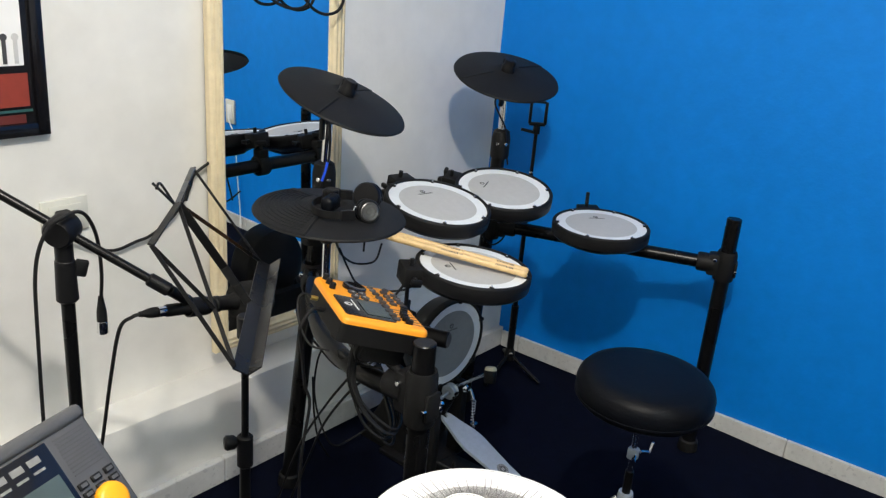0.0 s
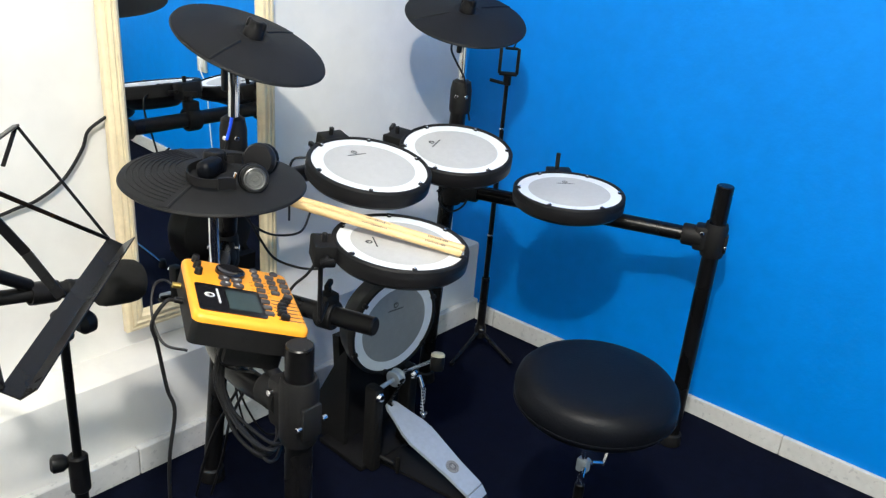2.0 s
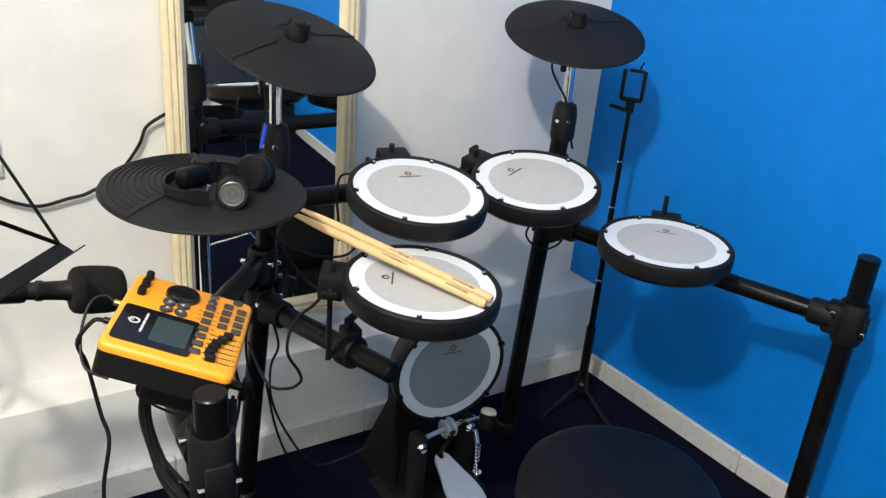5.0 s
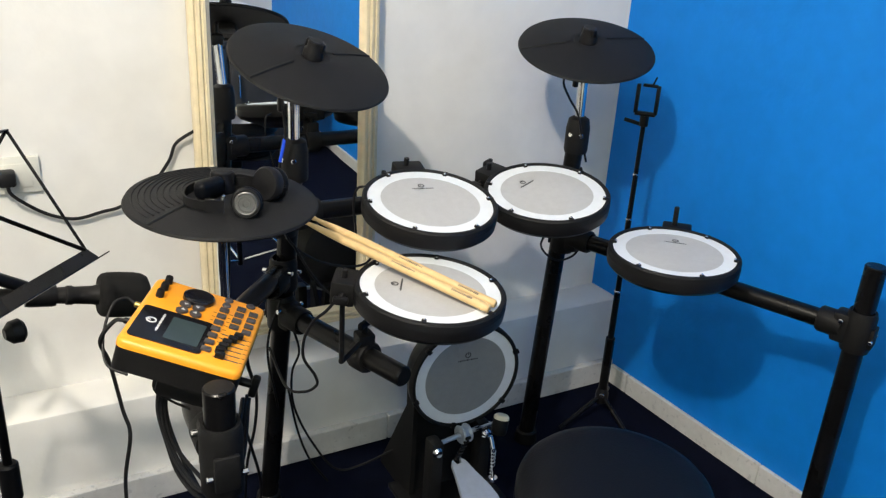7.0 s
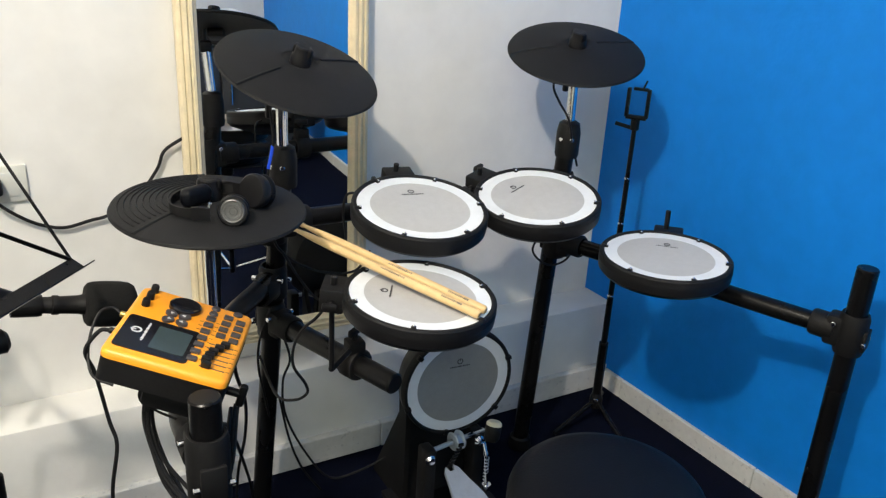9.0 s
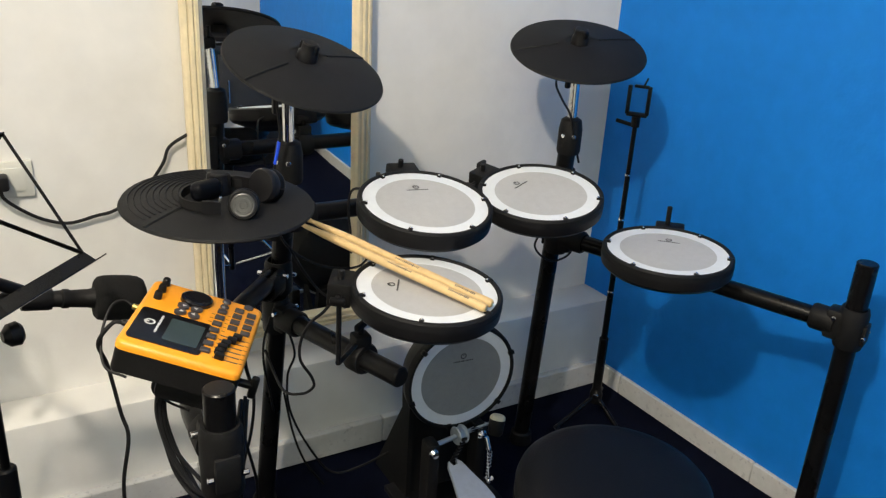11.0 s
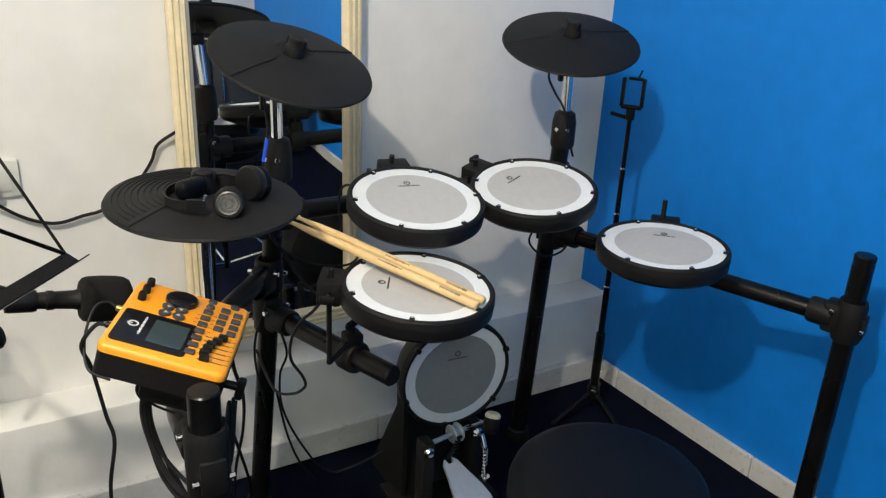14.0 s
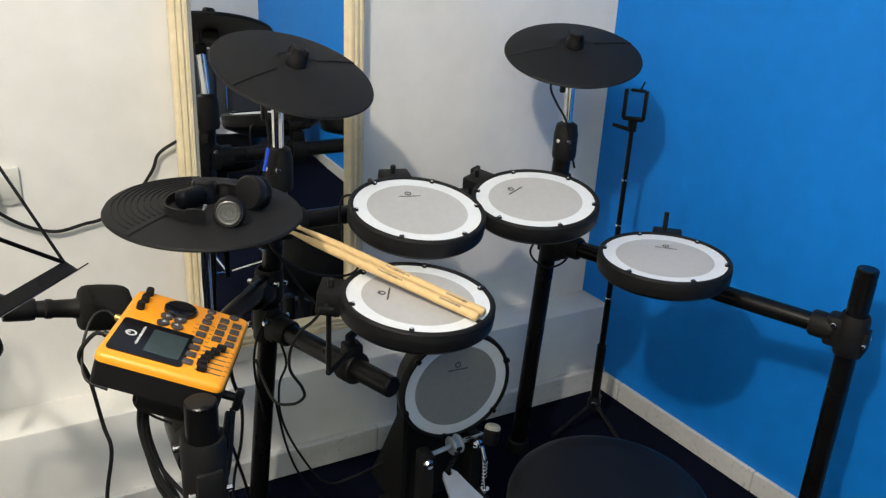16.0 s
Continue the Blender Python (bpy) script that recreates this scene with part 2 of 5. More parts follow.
bm = box(new_bm(), Matrix.Translation(((X0 + X1) / 2, Y0 / 2, TOP + 0.05)), X1 - X0 + 0.4, -Y0 + 1.2, 0.1)
structure("ceiling", bm, CEILING, "plain white ceiling")

# the ledge along the foot of the white wall
bm = box(new_bm(), WHITE_AT @ Matrix.Translation((X0 / 2, -LEDGE_D / 2 + 0.001, LEDGE_H / 2)), -X0 - 0.002, LEDGE_D + 0.002, LEDGE_H, 0.006)
structure("trim_ledge", bm, WALL_WHITE, "white plastered ledge along the foot of the wall", True)

# ---- rack ----
TR = 0.0205
BL, BR, FL, FR = (-1.098, -0.095), (-0.400, -0.098), (-1.378, -0.708), (-0.138, -0.728)
rack = thing("drum_rack", (-0.75, -0.3, 0.0), "black tubular steel drum rack standing on the carpet", "drum rack")


def post(xy, top, label=""):
    p = part("post", rod(new_bm(), (*xy, 0.012), (*xy, top), TR, 28, 0.002), TUBE, rack, label)
    part("rubber_foot", lathe(new_bm(), [(0, 0), (0.029, 0), (0.030, 0.004), (0.027, 0.03), (0.022, 0.034), (TR + 0.0005, 0.034)], 28, Matrix.Translation((*xy, 0))), MATTE, p)
    return p


BLF, BLT = Vector((-1.130, -0.062, 0.012)), Vector((-1.074, -0.098, 0.862))
BRF, BRT = Vector((-0.432, -0.084, 0.012)), Vector((-0.395, -0.098, 0.862))
for foot, head in ((BLF, BLT), (BRF, BRT)):   # the two rear posts lean a little
    lean = part("post", rod(new_bm(), foot, head, TR, 28, 0.002), TUBE, rack, "slightly leaning black post")
    part("rubber_foot", lathe(new_bm(), [(0, 0), (0.029, 0), (0.030, 0.004), (0.027, 0.03), (0.022, 0.034), (TR + 0.0005, 0.034)], 28, Matrix.Translation((foot.x, foot.y, 0))), MATTE, lean)
post(FL, 0.750, "short black post with a capped top")
post(FR, 0.735)


def clamp(xy, z, toward, h=0.085):
    """A moulded clamp round a post that takes a tube."""
    d = Vector((toward[0] - xy[0], toward[1] - xy[1], 0)).normalized()
    a = math.degrees(math.atan2(d.y, d.x))
    m = pose(xy[0], xy[1], z, 0, 0, a)
    bm = lathe(new_bm(), [(TR + 0.001, -h / 2), (0.0265, -h / 2), (0.0285, -h / 2 + 0.006), (0.0285, h / 2 - 0.010), (0.0255, h / 2), (TR + 0.001, h / 2)], 28, m)
    box(bm, m @ Matrix.Translation((0.028, 0, 0)), 0.04, 0.044, h * 0.75, 0.008)
    lathe(bm, [(TR + 0.001, 0.03), (0.027, 0.03), (0.027, 0.072), (0.024, 0.077), (TR + 0.001, 0.077)], 24, m @ pose(0, 0, 0, 0, 90, 0))
    c = part("clamp", bm, MATTE, rack)
    part("clamp_ear", box(new_bm(), m @ Matrix.Translation((-0.028, 0, -h * 0.08)), 0.008, 0.034, h * 0.5, 0.003), MATTE, c)
    for sy in (-1, 1):
        part("bolt", rod(new_bm(), m @ Vector((-0.029, sy * 0.0185, -h * 0.1)), m @ Vector((-0.029, sy * 0.027, -h * 0.1)), 0.0042, 10), CHROME, c)
    for sy in (-1, 1):
        part("bolt", rod(new_bm(), m @ Vector((0.03, sy * 0.022, h * 0.22)), m @ Vector((0.03, sy * 0.032, h * 0.22)), 0.005, 10), CHROME, c)
    return c


def arm(xy, z, to, name="tube"):
    return part(name, rod(new_bm(), (*xy, z), to, TR * 0.93, 28, 0.002), TUBE, rack)


arm(BR, 0.595, (FR[0], FR[1], 0.597), "side_tube")
clamp(FR, 0.597, BR)
clamp(BR, 0.595, FR)
arm(BL, 0.728, (BR[0], BR[1], 0.728), "rear_tube")
clamp(BL, 0.728, BR)
clamp(BR, 0.728, BL, 0.07)
part("curved_side_tube", cord(new_bm(), [(BL[0], BL[1], 0.61), (-1.155, -0.165, 0.612), (-1.222, -0.245, 0.615), (-1.32, -0.39, 0.622), (-1.378, -0.55, 0.632), (FL[0], FL[1], 0.64)], TR * 0.93, 10, 24), TUBE, rack)
clamp(BL, 0.60, (-1.222, -0.245), 0.07)
clamp(FL, 0.645, (-1.378, -0.55), 0.105)
SN_A, SN_B = Vector((-1.107, -0.103, 0.52)), Vector((-0.985, -0.445, 0.525))
part("snare_tube", rod(new_bm(), SN_A, SN_B, TR * 0.97, 28, 0.003), TUBE, rack)
clamp((SN_A.x, SN_A.y), 0.52, SN_B, 0.075)


# ---- pads ----
def logo(parent, m, s, mat=PRINT):
    """A small plain emblem with a bar below it, lying in the plane of m."""
    bm = new_bm()
    for k in range(14):
        a0, a1 = radians(110 + 320 * k / 14), radians(110 + 320 * (k + 1) / 14)
        slab(bm, [(s * 0.5 * math.cos(a0), s * 0.5 * math.sin(a0)), (s * 0.5 * math.cos(a1), s * 0.5 * math.sin(a1)), (s * 0.34 * math.cos(a1), s * 0.34 * math.sin(a1)), (s * 0.34 * math.cos(a0), s * 0.34 * math.sin(a0))], 0, 0.0006, m)
    box(bm, m @ Matrix.Translation((0, s * 0.3, 0.0003)), s * 0.12, s * 0.5, 0.0006)
    for k in range(11):
        box(bm, m @ Matrix.Translation((s * (-1.55 + 0.31 * k), -s * 0.85, 0.0003)), s * (0.16 + 0.06 * (k % 3)), s * (0.16 + 0.09 * (k % 2)), 0.0006)
    return part("emblem", bm, mat, parent)


def drum_pad(name, c, n, turn, label, reach=0.0, bar=None):
    """A round mesh pad: shell, hoop, printed head, lugs, and its mounting box on the side that turn names."""
    m = tilt_frame(c, n, turn)
    ob = thing(name, c, label, "drum pad", "drum pads")
    part("shell", lathe(new_bm(), [(0, -0.062), (0.062, -0.062), (0.070, -0.056), (0.100, -0.046), (0.124, -0.036), (0.1315, -0.028), (0.1325, -0.012), (0.131, -0.004), (0.1225, -0.004), (0.1225, -0.012), (0, -0.012)], 64, m), BLACK, ob)
    part("hoop", lathe(new_bm(), [(0.1222, -0.006), (0.1222, 0.0030), (0.1245, 0.0050), (0.129, 0.0048), (0.1318, 0.0015), (0.1322, -0.0095), (0.1322, -0.012)], 64, m), RUBBER, ob)
    part("head_ring", lathe(new_bm(), [(0.0965, 0.0006), (0.0965, 0.0010), (0.1218, 0.0012), (0.1224, 0.0)], 64, m), RING, ob, "white printed ring of the head")
    head = part("mesh_head", lathe(new_bm(), [(0, 0.0004), (0.05, 0.0005), (0.0966, 0.0007)], 64, m), MESH, ob, "grey mesh drum head")
    logo(head, m @ pose(0.062, 0, 0.001, 0, 0, -90), 0.0135)
    for k in range(6):
        a = 60 * k + 28
        q = m @ pose(0, 0, 0, 0, 0, a)
        bm = box(new_bm(), q @ Matrix.Translation((0.1225, 0, 0.0035)), 0.014, 0.0085, 0.005, 0.0015)
        lug = part("lug", bm, BLACK, ob)
        part("tension_screw", rod(new_bm(), q @ Vector((0.118, 0, 0.005)), q @ Vector((0.118, 0, 0.0075)), 0.0026, 8), CHROME, lug)
    # mounting box with its wing pin
    bm = box(new_bm(), m @ Matrix.Translation((0.147, 0, -0.018)), 0.042, 0.062, 0.044, 0.004)
    mount = part("mounting_box", bm, MATTE, ob)
    part("pin", rod(new_bm(), m @ Vector((0.148, 0.006, 0.0)), m @ Vector((0.148, 0.006, 0.045 if name == "floor_tom_pad" else 0.020)), 0.0055, 12, 0.001), BLACK, mount)
    bm = rod(new_bm(), m @ Vector((0.147, 0.031, -0.018)), m @ Vector((0.147, 0.043, -0.018)), 0.006, 12)
    box(bm, m @ Matrix.Translation((0.147, 0.049, -0.018)), 0.026, 0.010, 0.012, 0.003)
    part("wing_nut", bm, BLACK, mount)
    if bar is not None:
        # bent rod down to a clamp on the tube
        b0 = m @ Vector((0.150, 0.0, -0.03))
        b1 = Vector((b0.x, b0.y, bar.z + 0.030))
        turn_in = b1.lerp(bar + Vector((0, 0, 0.034)), 0.25)
        bm = rod(new_bm(), b0, b1 + Vector((0, 0, 0.006)), 0.0048, 12)
        cord(bm, [b1 + Vector((0, 0, 0.007)), b1 + Vector((0, 0, 0.001)), turn_in, bar + Vector((0, 0, 0.036))], 0.0048, 5, 12)
        part("bent_rod", bm, BLACK, ob)
        bm = lathe(new_bm(), [(TR, -0.018), (0.029, -0.018), (0.031, -0.014), (0.031, 0.014), (0.029, 0.018), (TR, 0.018)], 20, aim(bar, bar + BAR_DIR[name]))
        box(bm, Matrix.Translation(bar + Vector((0, 0, 0.036))), 0.034, 0.034, 0.026, 0.005)
        cl = part("tube_clamp", bm, MATTE, ob)
        bm = rod(new_bm(), bar + Vector((0, 0, 0.045)), bar + Vector((0, 0, 0.062)), 0.006, 12)
        box(bm, pose(bar.x, bar.y, bar.z + 0.066, 0, 0, 35), 0.036, 0.011, 0.014, 0.004)
        part("wing_nut", bm, MATTE, cl)
    return ob, m


BAR_DIR = {"rear_tom_pad": Vector((1, 0, 0)), "snare_pad": (SN_B - SN_A).normalized(), "floor_tom_pad": Vector((0.257, -0.633, 0)).normalized()}
lo = "black mesh-head drum pad with white ring, "
drum_pad("rear_tom_pad", (-0.8606, -0.2725, 0.790), (0.001, -0.1685, 1), 82, lo + "clamped to the rear tube", bar=Vector((-0.85, -0.096, 0.728)))
drum_pad("rear_tom_pad", (-0.584, -0.2645, 0.776), (-0.099, -0.131, 1), 112, lo + "clamped to the rear tube", bar=Vector((-0.63, -0.097, 0.728)))
drum_pad("floor_tom_pad", (-0.4022, -0.469, 0.6965), (-0.02, -0.005, 1), 46, lo + "clamped to the side tube", bar=Vector((-0.2885, -0.357, 0.596)))
snare, SNARE_M = drum_pad("snare_pad", (-0.958, -0.4745, 0.711), (0.042, -0.062, 1), 150, lo + "two drumsticks on it", bar=SN_A.lerp(SN_B, 0.70))


# ---- cymbals ----
def cymbal(name, c, n, r, turn, label, grooves=False, sweep_deg=165):
    """A rubber cymbal pad: bow, edge, raised sector with two radial ridges, nut on top and sensor box below."""
    m = tilt_frame(c, n, turn)
    ob = thing(name, c, label, "cymbal pad", "cymbal pads")
    prof = [(0, 0.010), (0.03, 0.020), (0.034, 0.0195), (0.05, 0.016), (0.10, 0.010), (r - 0.012, 0.003), (r - 0.002, 0.0005), (r, -0.003), (r - 0.003, -0.006), (r - 0.012, -0.004), (0.05, 0.004), (0, 0.004)]
    part("bow", lathe(new_bm(), prof, 96, m), RUBBER, ob)
    # playing sector, a thin raised sheet over part of the bow
    bm = new_bm()
    steps = 36
    rad = [(0.036, 0.0195), (0.05, 0.0165), (0.10, 0.0105), (r - 0.012, 0.0035), (r - 0.003, 0.0012)]
    cols = []
    for k in range(steps + 1):
        a = radians(-sweep_deg / 2 + sweep_deg * k / steps)
        cols.append([bm.verts.new(m @ Vector((q * math.cos(a), q * math.sin(a), z + 0.0012))) for q, z in rad])
    for a, b in zip(cols, cols[1:]):
        for i in range(len(rad) - 1):
            bm.faces.new((a[i], a[i + 1], b[i + 1], b[i]))
    part("playing_sector", bm, RUBBER, ob)
    for sgn in (-1, 1):
        a = radians(sgn * sweep_deg / 2)
        line = [m @ Vector((q * math.cos(a), q * math.sin(a), z - 0.0014)) for q, z in rad[1:]]
        part("ridge", sweep(new_bm(), line, 0.0034, 10), RUBBER, ob)
    if grooves:
        for g in range(9):
            q = 0.062 + 0.0095 * g
            z = float(np.interp(q, [a for a, _ in rad], [b for _, b in rad])) + 0.0016
            line = [m @ Vector((q * math.cos(radians(b)), q * math.sin(radians(b)), z)) for b in np.linspace(-60, 60, 40)]
            part("groove_rib", sweep(new_bm(), line, 0.0012, 6), RUBBER, ob)
    bm = lathe(new_bm(), [(0, 0.012), (0.020, 0.014), (0.019, 0.030), (0.0155, 0.036), (0.0145, 0.048), (0.012, 0.050), (0, 0.050)], 24, m)
    box(bm, m @ pose(0, 0, 0.040, 0, 0, 20), 0.038, 0.015, 0.020, 0.005)
    part("wing_nut", bm, BLACK, ob)
    bm = box(new_bm(), m @ Matrix.Translation((-0.035, 0.0, -0.008)), 0.05, 0.04, 0.02, 0.004)
    part("sensor_box", bm, MATTE, ob)
    return ob, m


cymbal("ride_pad", (-0.3965, -0.095, 1.038), (-0.149, -0.273, 1), 0.1525, 78, "black rubber ride cymbal pad tilted on its chrome pole")
cymbal("crash_pad", (-1.052, -0.129, 1.031), (0.139, -0.359, 1), 0.1525, 114, "black rubber crash cymbal pad tilted on its chrome pole", sweep_deg=186)
cymbal("hi_hat_pad", (-1.276, -0.345, 0.864), (0.026, -0.048, 1), 0.1525, 145, "black rubber hi-hat pad with grooves, headphones lying on it", True, 130)


def cymbal_pole(xy, top, tip):
    """Ribbed holder on a post, chrome pole and tilter below a cymbal."""
    m = Matrix.Translation((*xy, top))
    bm = lathe(new_bm(), [(TR + 0.0008, -0.075), (0.0255, -0.075), (0.0275, -0.068), (0.0275, -0.018), (0.0235, 0.004), (0.0145, 0.010), (0.0113, 0.010)], 28, m)
    c = part("pole_holder", bm, MATTE, rack)
    for a in (200, 250):
        q = m @ pose(0, 0, -0.03, 0, 0, a)
        part("bolt", rod(new_bm(), q @ Vector((0.024, 0, 0)), q @ Vector((0.0305, 0, 0)), 0.005, 10), CHROME, c)
    tip = Vector(tip)
    part("chrome_pole", rod(new_bm(), (*xy, top - 0.02), tip - Vector((0, 0, 0.035)), 0.0112, 20), CHROME, rack, "chrome pole")
    bm = box(new_bm(), Matrix.Translation(tip - Vector((0, 0, 0.035))), 0.03, 0.026, 0.028, 0.006)
    rod(bm, tip - Vector((0, 0, 0.03)), tip + Vector((0, 0, 0.006)), 0.004, 12)
    box(bm, Matrix.Translation(tip + Vector((-0.028, -0.01, -0.055))), 0.012, 0.012, 0.05, 0.004)
    part("tilter", bm, BLACK, rack)


cymbal_pole((BRT.x, BRT.y), 0.875, (-0.395, -0.095, 1.034))
cymbal_pole((BLT.x, BLT.y), 0.875, (-1.080, -0.114, 1.024))
bm = rod(new_bm(), (-1.279, -0.343, 0.60), (-1.279, -0.343, 0.82), 0.0085, 18)
part("hi_hat_pole", bm, CHROME, rack, "chrome pole")
bm = rod(new_bm(), (-1.279, -0.343, 0.80), (-1.279, -0.343, 0.862), 0.012, 16)
part("tilter", bm, BLACK, rack)


# ---- kick pad, pedal, throne ----
KN = Vector((-0.06, -1.0, -0.025)).normalized()
KC = Vector((-0.733, -0.246, 0.356))
km = tilt_frame(KC, KN, 0)
kick = thing("kick_pad", (KC.x, KC.y, 0), "round black kick pad with mesh head on its stand", "kick pad")
part("shell", lathe(new_bm(), [(0, -0.075), (0.085, -0.075), (0.118, -0.06), (0.129, -0.03), (0.1305, -0.004), (0.1225, -0.004), (0, -0.01)], 64, km), BLACK, kick)
part("hoop", lathe(new_bm(), [(0.1222, -0.006), (0.1222, 0.004), (0.1245, 0.006), (0.129, 0.0055), (0.1312, 0.0), (0.1312, -0.012)], 64, km), RUBBER, kick)
part("head_ring", lathe(new_bm(), [(0.098, 0.0006), (0.098, 0.001), (0.1218, 0.0012), (0.1224, 0)], 64, km), RING, kick, "white printed ring of the head")
kh = part("mesh_head", lathe(new_bm(), [(0, 0.0004), (0.05, 0.0005), (0.0985, 0.0007)], 64, km), KICK_MESH, kick, "darker grey mesh drum head with shade in its colour")
logo(kh, km @ pose(0, 0.055, 0.001), 0.0145)
for k in range(6):
    q = km @ pose(0, 0, 0, 0, 0, 60 * k + 20)
    part("lug", box(new_bm(), q @ Matrix.Translation((0.1265, 0, 0.004)), 0.014, 0.010, 0.008, 0.0015), BLACK, kick)
bm = slab(new_bm(), [(-0.085, 0), (0.085, 0), (0.075, 0.30), (-0.075, 0.30)], -0.012, 0.012, Matrix.Translation((KC.x, KC.y + 0.085, 0)) @ pose(0, 0, 0, 82, 0, 0))
part("back_plate", bm, MATTE, kick)
for sx in (-1, 1):
    bm = slab(new_bm(), [(0.0, 0.0), (0.17, 0.0), (0.03, 0.26), (0, 0.30)], -0.006, 0.006, Matrix.Translation((KC.x + sx * 0.088, KC.y + 0.06, 0.0)) @ pose(0, 0, 0, 90, 0, 90))
    part("side_bracket", bm, MATTE, kick)
bm = box(new_bm(), Matrix.Translation((KC.x, KC.y + 0.045, 0.008)), 0.24, 0.16, 0.014, 0.003)
part("base_plate", bm, BLACK, kick)

THRONE = Vector((-0.847, -0.876, 0.0))
SEAT_TOP, SR = 0.574, 0.146
throne = thing("drum_throne", THRONE, "round black vinyl drum throne on a chrome tripod stand", "drum throne")
mt = Matrix.Translation((THRONE.x, THRONE.y, SEAT_TOP))
part("seat", lathe(new_bm(), [(0, 0.0), (0.09, -0.0005), (0.118, -0.003), (0.133, -0.009), (0.142, -0.019), (SR, -0.032), (SR, -0.050), (0.143, -0.062), (0.136, -0.070), (0.12, -0.074), (0, -0.074)], 72, mt), VINYL, throne, "padded black vinyl seat")
part("piping", lathe(new_bm(), [(SR - 0.002, -0.052), (SR + 0.001, -0.053), (SR + 0.001, -0.056), (SR - 0.003, -0.058)], 72, mt), VINYL, throne)
part("seat_hub", lathe(new_bm(), [(0, -0.13), (0.018, -0.13), (0.022, -0.125), (0.024, -0.085), (0.045, -0.074)], 24, mt), BLACK, throne)
part("post", rod(new_bm(), (THRONE.x, THRONE.y, 0.10), (THRONE.x, THRONE.y, 0.46), 0.0062, 18), CHROME, throne)
part("outer_post", rod(new_bm(), (THRONE.x, THRONE.y, 0.08), (THRONE.x, THRONE.y, 0.33), 0.0095, 18), TUBE, throne)
bm = box(new_bm(), Matrix.Translation((THRONE.x, THRONE.y, 0.375)), 0.020, 0.022, 0.028, 0.004)
cl = part("height_clamp", bm, STEEL, throne)
for sx in (-1, 1):
    bm = rod(new_bm(), (THRONE.x + sx * 0.012, THRONE.y - 0.01, 0.378), (THRONE.x + sx * 0.034, THRONE.y - 0.02, 0.372), 0.004, 10)
    box(bm, pose(THRONE.x + sx * 0.040, THRONE.y - 0.022, 0.380, 0, sx * 20, 0), 0.008, 0.006, 0.03, 0.002)
    part("wing_screw", bm, CHROME, cl)
part("collar", lathe(new_bm(), [(0.0096, -0.014), (0.016, -0.014), (0.018, 0), (0.016, 0.014), (0.0096, 0.014)], 20, Matrix.Translation((THRONE.x, THRONE.y, 0.26))), STEEL, throne)
part("red_band", lathe(new_bm(), [(0.0096, 0.0), (0.0135, 0.0), (0.0135, 0.035), (0.0096, 0.035)], 20, Matrix.Translation((THRONE.x, THRONE.y, 0.208))), material("red_plastic", (0.22, 0.012, 0.01), 0.45), throne, "red plastic band")
for k in range(3):
    a = radians(20 + 120 * k)
    d = Vector((math.cos(a), math.sin(a), 0))
    foot = THRONE + d * 0.27
    leg = part("leg", cord(new_bm(), [THRONE + d * 0.02 + Vector((0, 0, 0.26)), THRONE + d * 0.10 + Vector((0, 0, 0.20)), THRONE + d * 0.20 + Vector((0, 0, 0.09)), foot + Vector((0, 0, 0.012))], 0.0055, 6, 10), CHROME, throne)
    part("rubber_foot", lathe(new_bm(), [(0, 0), (0.014, 0), (0.015, 0.006), (0.011, 0.03), (0, 0.034)], 16, Matrix.Translation(foot)), MATTE, leg)
    part("brace", rod(new_bm(), THRONE + d * 0.015 + Vector((0, 0, 0.10)), THRONE + d * 0.16 + Vector((0, 0, 0.145)), 0.005, 10), CHROME, throne)

# ---- pedal ----
PT, PH = Vector((-0.752, -0.262, 0.150)), Vector((-0.716, -0.530, 0.026))
pedal = thing("bass_drum_pedal", (-0.75, -0.40, 0.0), "steel bass drum pedal with footboard, chain drive and felt beater", "drum pedal")
fx = (PH - PT).normalized()
fy = Vector((fx.y, -fx.x, 0)).normalized() * -1
fz = fx.cross(fy)
pm = Matrix(((fx.x, fy.x, fz.x, PT.x), (fx.y, fy.y, fz.y, PT.y), (fx.z, fy.z, fz.z, PT.z), (0, 0, 0, 1)))
L = (PH - PT).length
half = [(0.0, 0.010), (0.012, 0.019), (0.045, 0.027), (0.085, 0.039), (0.115, 0.043), (0.145, 0.040), (0.185, 0.036), (0.225, 0.032), (L - 0.001, 0.030)]
outline = [(x, -y) for x, y in half] + [(x, y) for x, y in reversed(half)] + [(0.014, 0.006), (0.014, -0.006)]
board = part("footboard", slab(new_bm(), outline, -0.004, 0.004, pm), STEEL, pedal, "brushed steel footboard with a round badge")
bm = lathe(new_bm(), [(0.0, 0.0046), (0.0175, 0.0046), (0.0178, 0.004)], 32, pm @ Matrix.Translation((0.222, 0, 0)))
part("badge", bm, PRINT, board, "round dark badge")
bm = new_bm()
for r0, r1 in ((0.0158, 0.0166), (0.0108, 0.0115)):
    lathe(bm, [(r0, 0.0050), (r1, 0.0050)], 32, pm @ Matrix.Translation((0.222, 0, 0)))
for k in range(16):
    box(bm, pm @ Matrix.Translation((0.222, 0, 0.0051)) @ pose(0, 0, 0, 0, 0, 22.5 * k) @ Matrix.Translation((0.0137, 0, 0)), 0.0026, 0.0014, 0.0004)
box(bm, pm @ Matrix.Translation((0.222, 0.003, 0.0051)), 0.010, 0.002, 0.0004)
box(bm, pm @ Matrix.Translation((0.222, -0.003, 0.0051)), 0.010, 0.002, 0.0004)
part("badge_print", bm, PALE_PRINT, board)
hm = pm @ Matrix.Translation((L, 0, 0)) @ pose(0, 0, 0, 0, 24, 0)
